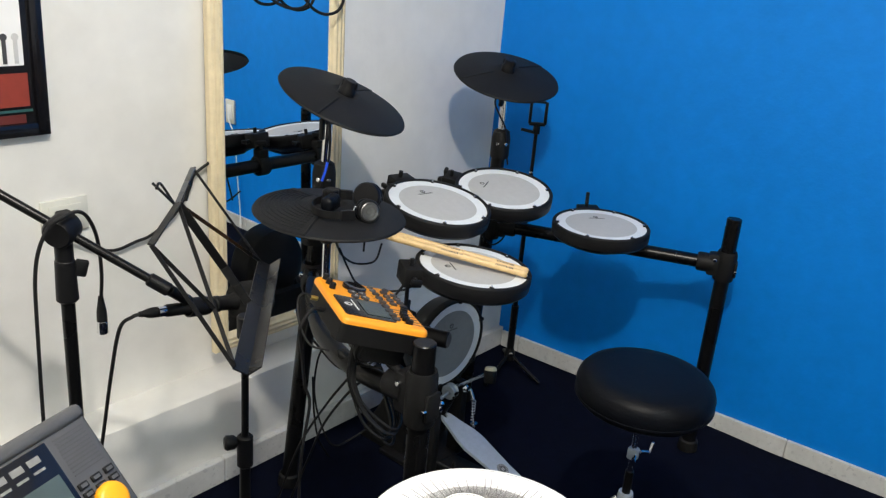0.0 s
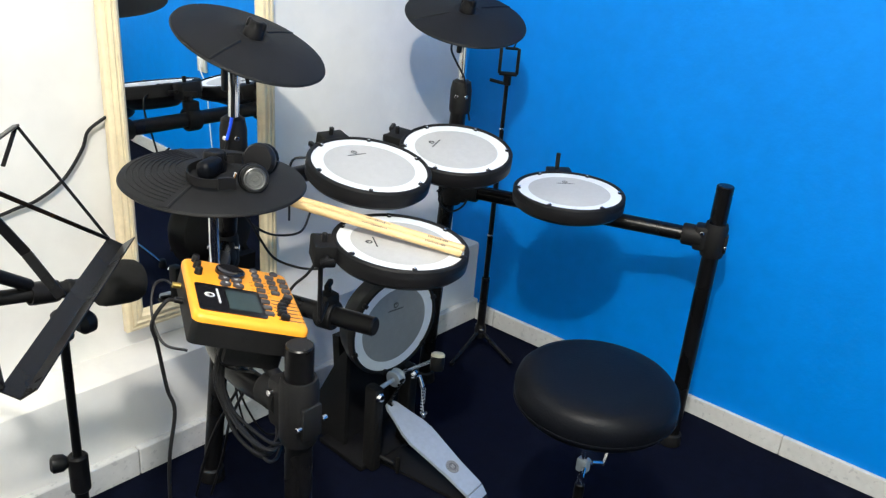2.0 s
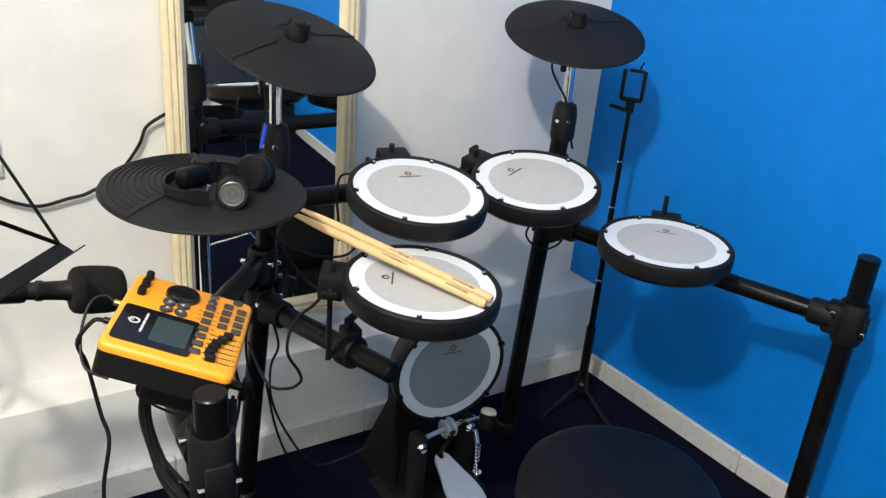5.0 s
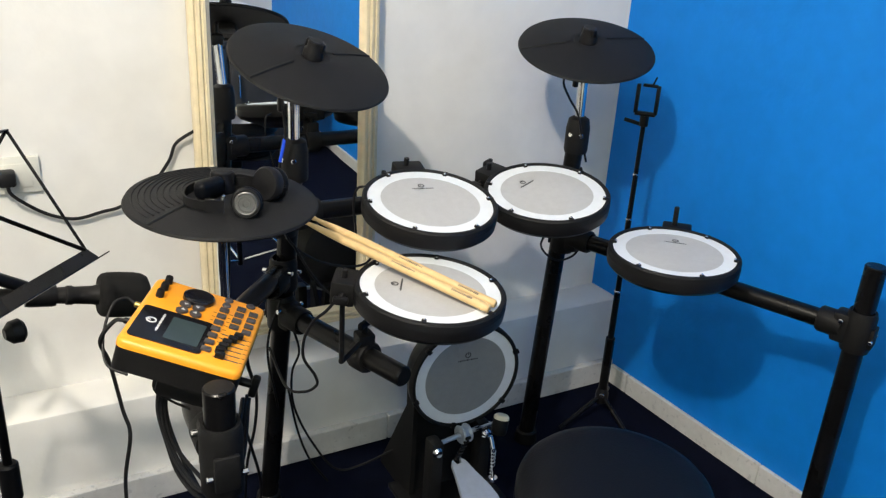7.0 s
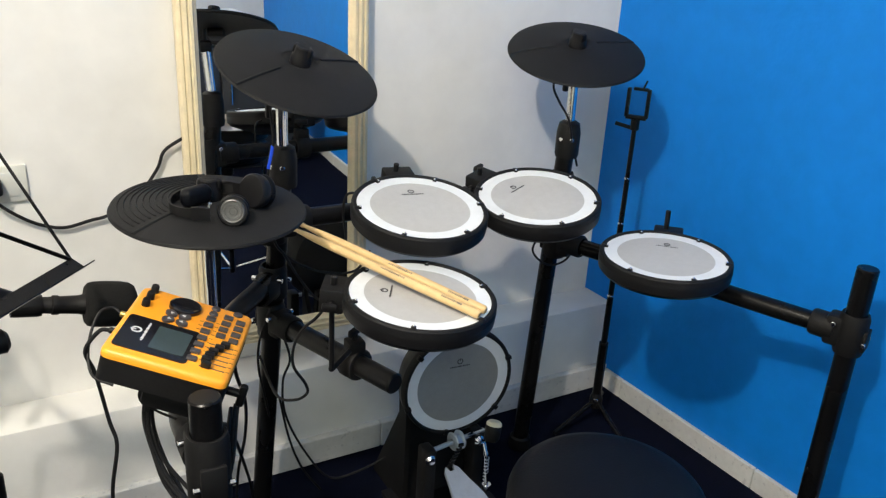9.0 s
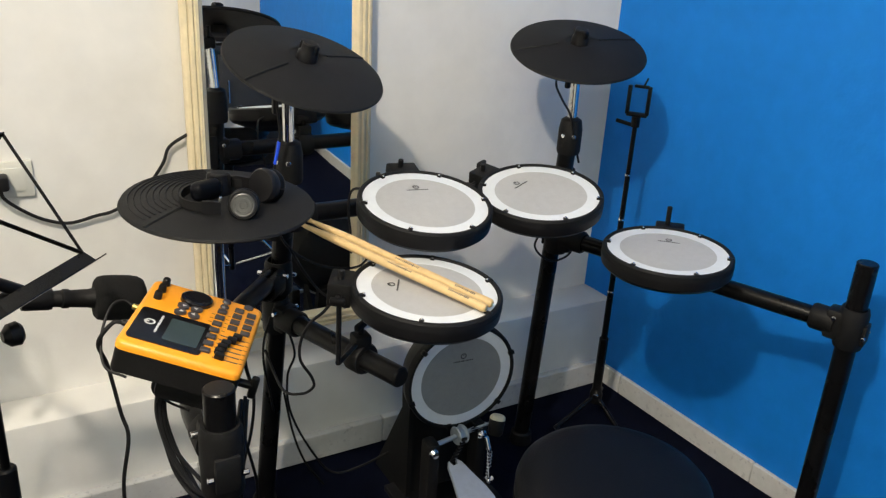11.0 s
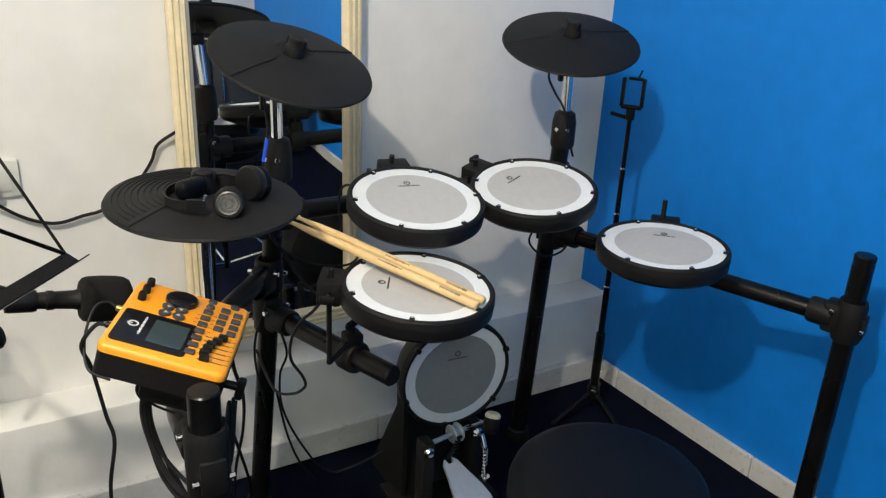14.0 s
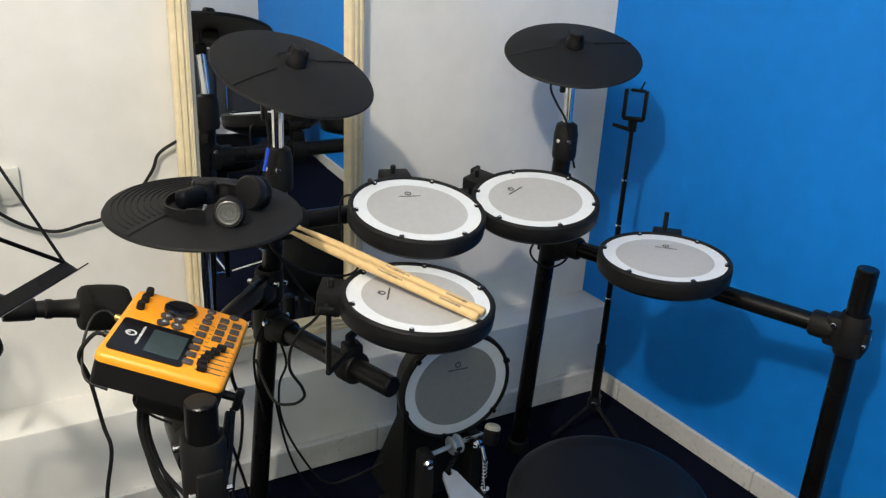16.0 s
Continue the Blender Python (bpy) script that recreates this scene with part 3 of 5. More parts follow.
part("heel_plate", slab(new_bm(), [(0.001, -0.0305), (0.026, -0.028), (0.032, -0.022), (0.032, 0.022), (0.026, 0.028), (0.001, 0.0305)], -0.006, 0.003, hm), STEEL, pedal)
bd = Vector((fx.x, fx.y, 0)).normalized()
bm = slab(new_bm(), [(-0.02, -0.045), (0.285, -0.034), (0.297, -0.02), (0.297, 0.02), (0.285, 0.034), (-0.02, 0.045)], 0.001, 0.009, Matrix.Translation((PT.x, PT.y, 0)) @ pose(0, 0, 0, 0, 0, math.degrees(math.atan2(bd.y, bd.x))))
part("base_plate", bm, MATTE, pedal)
UL, UR = Vector((-0.822, -0.283, 0)), Vector((-0.688, -0.262, 0))
for u in (UL, UR):
    up = part("upright", box(new_bm(), Matrix.Translation((u.x, u.y, 0.12)), 0.030, 0.042, 0.235, 0.008), MATTE, pedal)
    part("end_cap", lathe(new_bm(), [(0, 0), (0.011, 0), (0.012, 0.004), (0.008, 0.010), (0, 0.011)], 20, aim((u.x - 0.003, u.y - 0.02, 0.218), (u.x - 0.003, u.y - 0.1, 0.218))), CHROME, up)
ax0, ax1 = Vector((UL.x, UL.y, 0.222)), Vector((UR.x + 0.02, UR.y, 0.226))
part("axle", rod(new_bm(), ax0, ax1, 0.0055, 12), STEEL, pedal)
cam_m = aim(ax0.lerp(ax1, 0.44), ax1)
part("cam_wheel", lathe(new_bm(), [(0.007, 0), (0.020, 0), (0.022, 0.003), (0.018, 0.008), (0.018, 0.016), (0.022, 0.021), (0.020, 0.024), (0.007, 0.024)], 30, cam_m), STEEL, pedal)
for k in range(7):
    p = PT.lerp(ax0.lerp(ax1, 0.5) + Vector((0, -0.020, 0.0)), k / 6) + Vector((0.0, -0.004, 0.004))
    part("chain_link", box(new_bm(), Matrix.Translation(p) @ pose(0, 0, 0, 20, 0, 0), 0.013, 0.006, 0.009, 0.002), BLACK, pedal)
BH = Vector((-0.727, -0.389, 0.319))
part("beater_shaft", rod(new_bm(), ax0.lerp(ax1, 0.72), BH + Vector((0, 0, 0.008)), 0.0042, 12), CHROME, pedal)
bdir = Vector((0.25, 0.2, 0.95)).normalized()
bt = part("beater", lathe(new_bm(), [(0, -0.022), (0.013, -0.022), (0.0165, -0.016), (0.017, 0.008), (0.016, 0.012), (0, 0.012)], 28, aim(BH, BH + bdir)), MATTE, pedal)
part("felt_face", lathe(new_bm(), [(0.0, 0.0215), (0.0125, 0.021), (0.016, 0.0175), (0.0165, 0.0121), (0, 0.0121)], 28, aim(BH, BH + bdir)), FELT, bt, "cream felt face")
bm = rod(new_bm(), (-0.690, -0.300, 0.222), (-0.688, -0.312, 0.195), 0.006, 12)
rod(bm, (-0.688, -0.312, 0.195), (-0.687, -0.322, 0.125), 0.0042, 10)
lathe(bm, [(0, -0.006), (0.010, -0.006), (0.011, 0.0), (0.010, 0.006), (0, 0.006)], 14, Matrix.Translation((-0.687, -0.323, 0.118)))
part("spring_rod", bm, CHROME, pedal)
helix = [Vector((-0.6875 + 0.0048 * math.cos(k * 0.9), -0.317 + 0.0048 * math.sin(k * 0.9), 0.128 + k * 0.0013)) for k in range(50)]
part("spring", sweep(new_bm(), helix, 0.0011, 5), STEEL, pedal)
bm = rod(new_bm(), (-0.81, -0.30, 0.04), (-0.795, -0.335, 0.03), 0.005, 10)
box(bm, pose(-0.79, -0.345, 0.03, 0, 0, 25), 0.012, 0.008, 0.05, 0.003)
part("hoop_clamp_screw", bm, MATTE, pedal)

# ---- mirror ----
ML, MR, MB, MTOP, MW = -1.209, -0.784, 0.325, 1.86, 0.046
mirror = thing("wall_mirror", (-0.98, 0.2, MB), "tall mirror in a fluted cream wooden frame on the wall", "mirror")


MIR_AT = WHITE_AT @ Matrix.Translation(((ML + MR) / 2, -0.027, MB)) @ pose(0, 0, 0, -1.0, 0, -0.75) @ Matrix.Translation((-(ML + MR) / 2, 0, -MB))   # hangs a touch askew


def moulding(a, b, inward):
    """A fluted strip from a to b, on the wall, with its profile running inward."""
    prof = [(0, 0.0), (0, -0.016), (0.004, -0.022), (0.010, -0.024), (0.013, -0.020), (0.016, -0.024), (0.022, -0.026), (0.026, -0.021), (0.029, -0.024), (0.035, -0.024), (0.039, -0.017), (0.044, -0.013), (MW, -0.010), (MW, 0.0)]
    a, b, n = Vector(a), Vector(b), Vector(inward)
    along = (b - a).normalized()
    bm = new_bm()
    rows = []
    for end, s in ((a, 1), (b, -1)):
        rows.append([bm.verts.new(MIR_AT @ (end + n * u + along * (s * u) + Vector((0, d, 0)))) for u, d in prof])
    for k in range(len(prof) - 1):
        bm.faces.new((rows[0][k], rows[0][k + 1], rows[1][k + 1], rows[1][k]))
    bmesh.ops.recalc_face_normals(bm, faces=bm.faces)
    return bm


for nm, a, b, n in (("frame_side", (ML, 0, MB), (ML, 0, MTOP), (1, 0, 0)), ("frame_side", (MR, 0, MB), (MR, 0, MTOP), (-1, 0, 0)), ("frame_rail", (ML, 0, MB), (MR, 0, MB), (0, 0, 1)), ("frame_rail", (ML, 0, MTOP), (MR, 0, MTOP), (0, 0, -1))):
    part(nm, moulding(a, b, n), CREAM, mirror, smooth=False)
bm = box(new_bm(), MIR_AT @ Matrix.Translation(((ML + MR) / 2, -0.006, (MB + MTOP) / 2)), MR - ML - 2 * MW + 0.004, 0.004, MTOP - MB - 2 * MW + 0.004)
part("glass", bm, MIRROR, mirror, "clear mirror glass", smooth=False)

# ---- framed picture ----
picture = thing("framed_picture", (-1.70, 0.18, 0.93), "poster with a red panel in a black frame", "picture")
PX1, PX0, PZ0, PZ1 = -1.587, -1.95, 0.953, 1.47


def wall_box(x0, x1, z0, z1, y0, y1, bevel=0.0):
    return box(new_bm(), WHITE_AT @ Matrix.Translation(((x0 + x1) / 2, (y0 + y1) / 2, (z0 + z1) / 2)), x1 - x0, y1 - y0, z1 - z0, bevel)


part("frame_side", wall_box(PX1 - 0.024, PX1, PZ0, PZ1, -0.022, 0, 0.002), GLOSS, picture)
part("frame_side", wall_box(PX0, PX0 + 0.024, PZ0, PZ1, -0.022, 0, 0.002), GLOSS, picture)
part("frame_rail", wall_box(PX0 + 0.024, PX1 - 0.024, PZ0, PZ0 + 0.026, -0.022, 0, 0.002), GLOSS, picture)
part("frame_rail", wall_box(PX0 + 0.024, PX1 - 0.024, PZ1 - 0.026, PZ1, -0.022, 0, 0.002), GLOSS, picture)
sheet = part("poster_sheet", wall_box(PX0 + 0.02, PX1 - 0.02, PZ0 + 0.02, PZ1 - 0.02, -0.012, -0.004), GLOSS, picture, "black poster sheet")
part("red_panel", wall_box(PX0 + 0.04, PX1 - 0.035, 1.013, 1.079, -0.0145, -0.0125), RED, sheet)
part("green_line", wall_box(PX0 + 0.04, PX1 - 0.030, 1.002, 1.007, -0.0145, -0.0125), material("teal_print", (0.02, 0.08, 0.08), 0.5), sheet)
part("red_strip", wall_box(PX0 + 0.05, PX1 - 0.045, 0.980, 0.997, -0.0145, -0.0125), material("dark_red_print", (0.10, 0.015, 0.012), 0.5), sheet)
part("white_panel", wall_box(PX0 + 0.04, PX1 - 0.040, 1.094, 1.42, -0.0145, -0.0125), WHITE, sheet)
for k in range(7):
    x = PX1 - 0.054 - 0.022 * k
    bm = wall_box(x - 0.004, x + 0.004, 1.098, 1.144, -0.0162, -0.0148)
    lathe(bm, [(0, 0.0), (0.007, 0.0), (0.007, 0.0012), (0, 0.0012)], 16, WHITE_AT @ pose(x, -0.0150, 1.149, 90, 0, 0))
    part("printed_figure", bm, PRINT if k % 2 else PALE_PRINT, sheet)

# ---- sockets ----
socket = thing("wall_socket", (-1.545, 0.19, 0.71), "cream wall socket plate with a black plug in it", "wall socket", "wall sockets")
SX = -1.545
pl = part("plate", wall_box(SX - 0.072, SX + 0.032, 0.731, 0.806, -0.010, 0, 0.003), IVORY, socket)
part("insert", wall_box(SX - 0.056, SX + 0.016, 0.744, 0.793, -0.0125, -0.009, 0.001), IVORY, pl)
plug = thing("power_plug", (-1.553, 0.17, 0.757), "black power plug with its cable along the white wall", "plug")
part("plug_body", wall_box(-1.592, -1.560, 0.756, 0.786, -0.048, -0.012, 0.006), CABLE, plug)
part("cable", cord(new_bm(), [(-1.576, 0.140, 0.766), (-1.570, 0.150, 0.738), (-1.531, 0.170, 0.697), (-1.495, 0.172, 0.676), (-1.455, 0.172, 0.666), (-1.405, 0.173, 0.675), (-1.366, 0.173, 0.683), (-1.308, 0.174, 0.716), (-1.263, 0.175, 0.772), (-1.246, 0.175, 0.810), (-1.212, 0.170, 0.834), (-1.195, 0.176, 0.838)], 0.0036), CABLE, plug)
bs = thing("wall_socket", BLUE_AT @ Vector((-0.01, -1.555, 0.53)), "small ivory socket plate on the blue wall", "wall socket", "wall sockets")
bp = part("plate", box(new_bm(), BLUE_AT @ Matrix.Translation((-0.006, -1.555, 0.572)), 0.012, 0.075, 0.115, 0.003), IVORY, bs)
part("insert", box(new_bm(), BLUE_AT @ Matrix.Translation((-0.0125, -1.555, 0.572)), 0.004, 0.040, 0.07, 0.001), WHITE, bp)
lead = ((-0.016, -1.55, 0.56), (-0.03, -1.53, 0.53), (-0.02, -1.50, 0.45), (-0.02, -1.49, 0.3), (-0.02, -1.47, 0.1), (-0.03, -1.45, 0.01))
part("white_cable", cord(new_bm(), [BLUE_AT @ Vector(p) for p in lead], 0.003), WHITE, bs)

# ---- drumsticks ----
def drumstick(butt, tip, lab):
    butt, tip = Vector(butt), Vector(tip)
    ob = thing("drumstick", butt, lab, "drumstick", "drumsticks")
    Ls = (tip - butt).length
    m = aim(butt, tip)
    part("shaft", lathe(new_bm(), [(0, 0), (0.005, 0.0005), (0.0073, 0.003), (0.0078, 0.007), (0.0078, Ls - 0.10), (0.0066, Ls - 0.06), (0.0038, Ls - 0.018), (0.0033, Ls - 0.014), (0.0048, Ls - 0.008), (0.0042, Ls - 0.002), (0, Ls)], 18, m), WOOD, ob)
    bm = new_bm()
    random.seed(5)
    axis = (tip - butt).normalized()
    face = Vector((-0.35, -0.45, 0.8))
    face = (face - axis * face.dot(axis)).normalized()
    across = axis.cross(face)
    for k in range(26):
        z = 0.035 + 0.0034 * k if k < 12 else 0.15 + 0.0036 * (k - 12)
        c = butt + axis * z + face * 0.0078
        q = Matrix(((across.x, axis.x, face.x, c.x), (across.y, axis.y, face.y, c.y), (across.z, axis.z, face.z, c.z), (0, 0, 0, 1)))
        box(bm, q, random.uniform(0.002, 0.0045), random.uniform(0.0012, 0.0024), 0.0008)
    tagged(part("print", bm, PRINT, ob), "dark unreadable print", kind="stuff")


S1, S2 = Vector((-0.905, -0.584, 0.7145)), Vector((-0.887, -0.574, 0.7145))
drumstick(S1, S1 + (Vector((-1.098, -0.252, 0.766)) - S1).normalized() * 0.405, "pale hickory drumstick lying across the snare pad")
drumstick(S2, S2 + (Vector((-1.079, -0.236, 0.767)) - S2).normalized() * 0.405, "pale hickory drumstick lying across the snare pad")

# ---- drum module ----
FLc, FRc, BRc = Vector((-1.4845, -0.620, 0.797)), Vector((-1.344, -0.690, 0.751)), Vector((-1.258, -0.513, 0.747))
ux = (FRc - FLc).normalized()
uy = (BRc - FRc)
uy = (uy - ux * uy.dot(ux)).normalized()
uz = ux.cross(uy)
MWd, MDp = (FRc - FLc).length, 0.197
mm = Matrix(((ux.x, uy.x, uz.x, FLc.x), (ux.y, uy.y, uz.y, FLc.y), (ux.z, uy.z, uz.z, FLc.z), (0, 0, 0, 1)))
module = thing("drum_module", mm @ Vector((MWd / 2, MDp / 2, -0.05)), "orange and black drum sound module clamped to the rack post", "drum module")
ctr = mm @ Matrix.Translation((MWd / 2, MDp / 2, 0))
bm = slab(new_bm(), round_rect(MWd - 0.002, MDp - 0.002, 0.010), -0.046, -0.012, ctr)
part("lower_case", bm, MATTE, module, "black lower case")
bm = new_bm()
lvl = [(0.0, -0.012), (0.0, -0.006), (0.002, -0.002), (0.006, 0.0)]
loops = []
for ins, z in lvl:
    loops.append([bm.verts.new(ctr @ Vector((x, y, z))) for x, y in round_rect(MWd - 2 * ins, MDp - 2 * ins, 0.012 - ins * 0.5)])
for a, b in zip(loops, loops[1:]):
    for k in range(len(a)):
        bm.faces.new((a[k], a[(k + 1) % len(a)], b[(k + 1) % len(a)], b[k]))
bm.faces.new(loops[-1])
bm.faces.new(list(reversed(loops[0])))
bmesh.ops.recalc_face_normals(bm, faces=bm.faces)
part("top_case", bm, ORANGE, module, "orange top panel")


def on(u, v, z=0.0):
    return mm @ Matrix.Translation((u * MWd, v * MDp, z))


dp = part("display_bezel", slab(new_bm(), round_rect(MWd * 0.59, MDp * 0.44, 0.006), 0.0, 0.0016, on(0.345, 0.30)), GLOSS, module, "glossy black display window")
part("screen", slab(new_bm(), round_rect(MWd * 0.28, MDp * 0.30, 0.002), 0.0017, 0.0026, on(0.455, 0.30)), SCREEN_DIM, dp, "dim grey-green screen")
logo(dp, on(0.165, 0.33, 0.0018) @ pose(0, 0, 0, 0, 0, 90), 0.0145, PALE_PRINT)
part("jog_dial", lathe(new_bm(), [(0, 0.0025), (0.012, 0.0035), (0.020, 0.006), (0.0225, 0.005), (0.023, 0.0), (0, 0)], 36, on(0.42, 0.815)), GLOSS, module)
for k in range(4):
    bm = slab(new_bm(), round_rect(0.017, 0.014, 0.006), 0, 0.0035, on(0.40, 0.625) @ pose(0, 0, 0, 0, 0, 90 * k + 45) @ Matrix.Translation((0.0135, 0, 0)))
    kb = part("cursor_key", bm, KEY, module)
    q = on(0.40, 0.625) @ pose(0, 0, 0, 0, 0, 90 * k + 45) @ Matrix.Translation((0.0125, 0, 0.0036))
    part("arrow_print", slab(new_bm(), [(0.003, 0), (-0.002, 0.003), (-0.002, -0.003)], 0, 0.0004, q), PALE_PRINT, kb)
for k in range(3):
    part("volume_knob", lathe(new_bm(), [(0, 0.011), (0.0045, 0.011), (0.0055, 0.009), (0.006, 0), (0, 0)], 18, on(0.11, 0.70 + 0.115 * k)), BLACK, module)
for k in range(2):
    part("round_key", lathe(new_bm(), [(0, 0.0035), (0.005, 0.0033), (0.0062, 0.002), (0.0065, 0), (0, 0)], 18, on(0.665, 0.93 - 0.085 * k)), KEY, module)
for k in range(7):
    part("key", box(new_bm(), on(0.665, 0.755 - 0.098 * k, 0.0018), 0.0132, 0.0100, 0.0045, 0.0012), KEY, module)
for c, n in ((0.80, 4), (0.915, 4)):
    for k in range(n):
        part("key", box(new_bm(), on(c, 0.84 - 0.095 * k - (0.03 if c > 0.85 else 0), 0.0018), 0.0132, 0.0100, 0.0045, 0.0012), KEY, module)
part("round_key", lathe(new_bm(), [(0, 0.0035), (0.005, 0.0033), (0.0068, 0.002), (0.007, 0), (0, 0)], 18, on(0.865, 0.935)), KEY, module)
for k in range(6):
    v = 0.115 + 0.062 * k
    sl = part("fader_slot", box(new_bm(), on(0.84, v, 0.0003), 0.034, 0.0018, 0.0006), PRINT, module)
    u = (0.79, 0.775, 0.785, 0.80, 0.835, 0.87)[k]
    part("fader_cap", box(new_bm(), on(u, v, 0.0045), 0.013, 0.0085, 0.009, 0.002), BLACK, sl)
bm = new_bm()
for k in range(26):
    u, v = (0.60, 0.16 + 0.03 * k) if k < 20 else (0.965, 0.12 + 0.062 * (k - 20))
    box(bm, on(u + 0.135 * (k % 2 if k < 20 else 0), v, 0.0002), 0.005, 0.0012, 0.0004)
tagged(part("caption_bars", bm, material("faint_caption_print", (0.16, 0.06, 0.01), 0.5), module), "tiny unreadable captions", kind="stuff")
bm = rod(new_bm(), on(0.35, 0.62, -0.046).translation, on(0.35, 0.62, -0.085).translation, 0.020, 20)
box(bm, on(0.62, 0.30, -0.066), 0.085, 0.075, 0.036, 0.008)
rod(bm, on(0.45, 0.16, -0.07).translation, on(0.45, 0.22, -0.07).translation, 0.020, 20)
part("mounting_bracket", bm, MATTE, module)
bm = rod(new_bm(), on(0.62, 0.5, -0.07).translation, (FL[0], FL[1] + 0.02, 0.66), 0.010, 14)
part("mounting_rod", bm, BLACK, module)
bm = rod(new_bm(), on(0.9, 0.4, -0.06).translation, on(1.1, 0.4, -0.06).translation, 0.006, 12)
box(bm, on(1.12, 0.4, -0.062), 0.012, 0.012, 0.034, 0.004)
part("wing_nut", bm, BLACK, module)
for v, zz in ((0.72, -0.026), (0.48, -0.028)):
    a, b = on(0.0, v, zz).translation, on(-0.08, v, zz).translation
    part("jack_plug", rod(new_bm(), a, b, 0.0045, 12), BLACK if v < 0.6 else material("brass_jack", (0.55, 0.40, 0.12), 0.3, 0.9), module)


# ---- cables of the kit ----
def cable(name, label, *lines, r=0.0026, mat=CABLE):
    base = Vector(lines[0][-1])
    ob = thing(name, base, label, "cable", "cables")
    for ln in lines:
        part("cord", cord(new_bm(), ln, r), mat, ob)
    return ob


cable("module_cable", "black cable hanging from the sound module to the carpet", [on(-0.07, 0.48, -0.028).translation, on(-0.15, 0.46, -0.032).translation, (-1.494, -0.520, 0.742), (-1.484, -0.512, 0.70), (-1.473, -0.512, 0.62), (-1.467, -0.520, 0.58), (-1.480, -0.520, 0.50), (-1.478, -0.510, 0.40), (-1.468, -0.50, 0.2), (-1.46, -0.48, 0.006)], r=0.003)
cable("headphone_lead", "thin black lead looping from the brass jack of the sound module", [on(-0.07, 0.72, -0.026).translation, on(-0.16, 0.73, -0.022).translation, on(-0.24, 0.66, -0.03).translation, on(-0.22, 0.50, -0.06).translation, on(-0.10, 0.34, -0.085).translation, on(0.10, 0.28, -0.085).translation], r=0.002)
bundle = thing("cable_bundle", (-1.43, -0.62, 0.56), "thick bundle of black cables looping under the sound module", "cable")
for k in range(7):
    o = Vector((0.0055 * math.cos(k * 0.9), 0.0055 * math.sin(k * 0.9), 0.004 * math.sin(k * 2.0)))
    e = Vector((0.002 * k - 0.006, 0.0, 0.006 * (k - 3)))
    part("cord", cord(new_bm(), [Vector(p) + o for p in ((-1.416, -0.588, 0.735), (-1.424, -0.586, 0.70), (-1.430, -0.586, 0.655), (-1.424, -0.598, 0.61))] + [Vector((-1.408, -0.620, 0.563)) + o * 2.0 + e * 0.6, Vector((-1.385, -0.645, 0.535)) + o * 1.5 + e, Vector((-1.34, -0.615, 0.54)) + o + e, Vector((-1.295, -0.52, 0.60)) + o], 0.0029), CABLE, bundle)
part("sleeve", cord(new_bm(), [(-1.416, -0.588, 0.735), (-1.424, -0.586, 0.70), (-1.429, -0.586, 0.672)], 0.0080), CABLE, bundle)
cable("snare_cable", "black cable looping from the snare pad", [(-1.090, -0.405, 0.700), (-1.113, -0.39, 0.659), (-1.131, -0.37, 0.630), (-1.145, -0.36, 0.593), (-1.143, -0.35, 0.547), (-1.118, -0.34, 0.5), (-1.111, -0.33, 0.471), (-1.128, -0.31, 0.449), (-1.145, -0.25, 0.430), (-1.15, -0.16, 0.47)], r=0.0028)
cable("hanging_cable", "thin black cables hanging along the rack post", [(-1.117, -0.135, 0.56), (-1.141, -0.13, 0.485), (-1.141, -0.12, 0.413), (-1.121, -0.1, 0.314), (-1.105, -0.08, 0.21), (-1.118, -0.07, 0.101), (-1.12, -0.06, 0.006)], [(-1.092, -0.1, 0.321), (-1.066, -0.08, 0.199), (-1.03, -0.06, 0.094), (-0.98, -0.05, 0.008)])
cable("kick_cable", "black cable running from the rack post to the kick pad", [(-1.094, -0.13, 0.50), (-1.074, -0.12, 0.425), (-1.087, -0.11, 0.368), (-1.076, -0.09, 0.268), (-1.024, -0.06, 0.14), (-0.956, -0.04, 0.03), (-0.888, -0.05, 0.03), (-0.80, -0.10, 0.10)])
cable("post_cable", "black cables hanging behind the front rack post", [(-1.288, -0.5, 0.70), (-1.285, -0.5, 0.648), (-1.251, -0.42, 0.539), (-1.223, -0.3, 0.386), (-1.215, -0.2, 0.223), (-1.197, -0.1, 0.006)], [(-1.33, -0.55, 0.60), (-1.287, -0.45, 0.518), (-1.229, -0.3, 0.337), (-1.186, -0.2, 0.171), (-1.17, -0.12, 0.006)], r=0.003)
cable("thin_cable", "thin black cable under the sound module", [(-1.42, -0.58, 0.735), (-1.437, -0.6, 0.703), (-1.422, -0.6, 0.678), (-1.401, -0.63, 0.676)], r=0.0018)
cable("ride_cable", "black cable from the ride pad to its post", [(-0.455, -0.115, 1.0), (-0.463, -0.115, 0.969), (-0.45, -0.125, 0.936), (-0.424, -0.13, 0.897), (-0.40, -0.122, 0.84), (-0.375, -0.117, 0.78)])
cable("tom_cable", "black cable looping from a tom pad", [(-0.935, -0.16, 0.79), (-0.957, -0.14, 0.783), (-0.961, -0.13, 0.742), (-0.951, -0.12, 0.688), (-0.944, -0.11, 0.633)])
cable("tom_cable", "black cable looping from a tom pad", [(-0.50, -0.16, 0.63), (-0.493, -0.14, 0.595), (-0.473, -0.14, 0.568), (-0.437, -0.14, 0.548), (-0.396, -0.14, 0.554), (-0.374, -0.14, 0.58)])
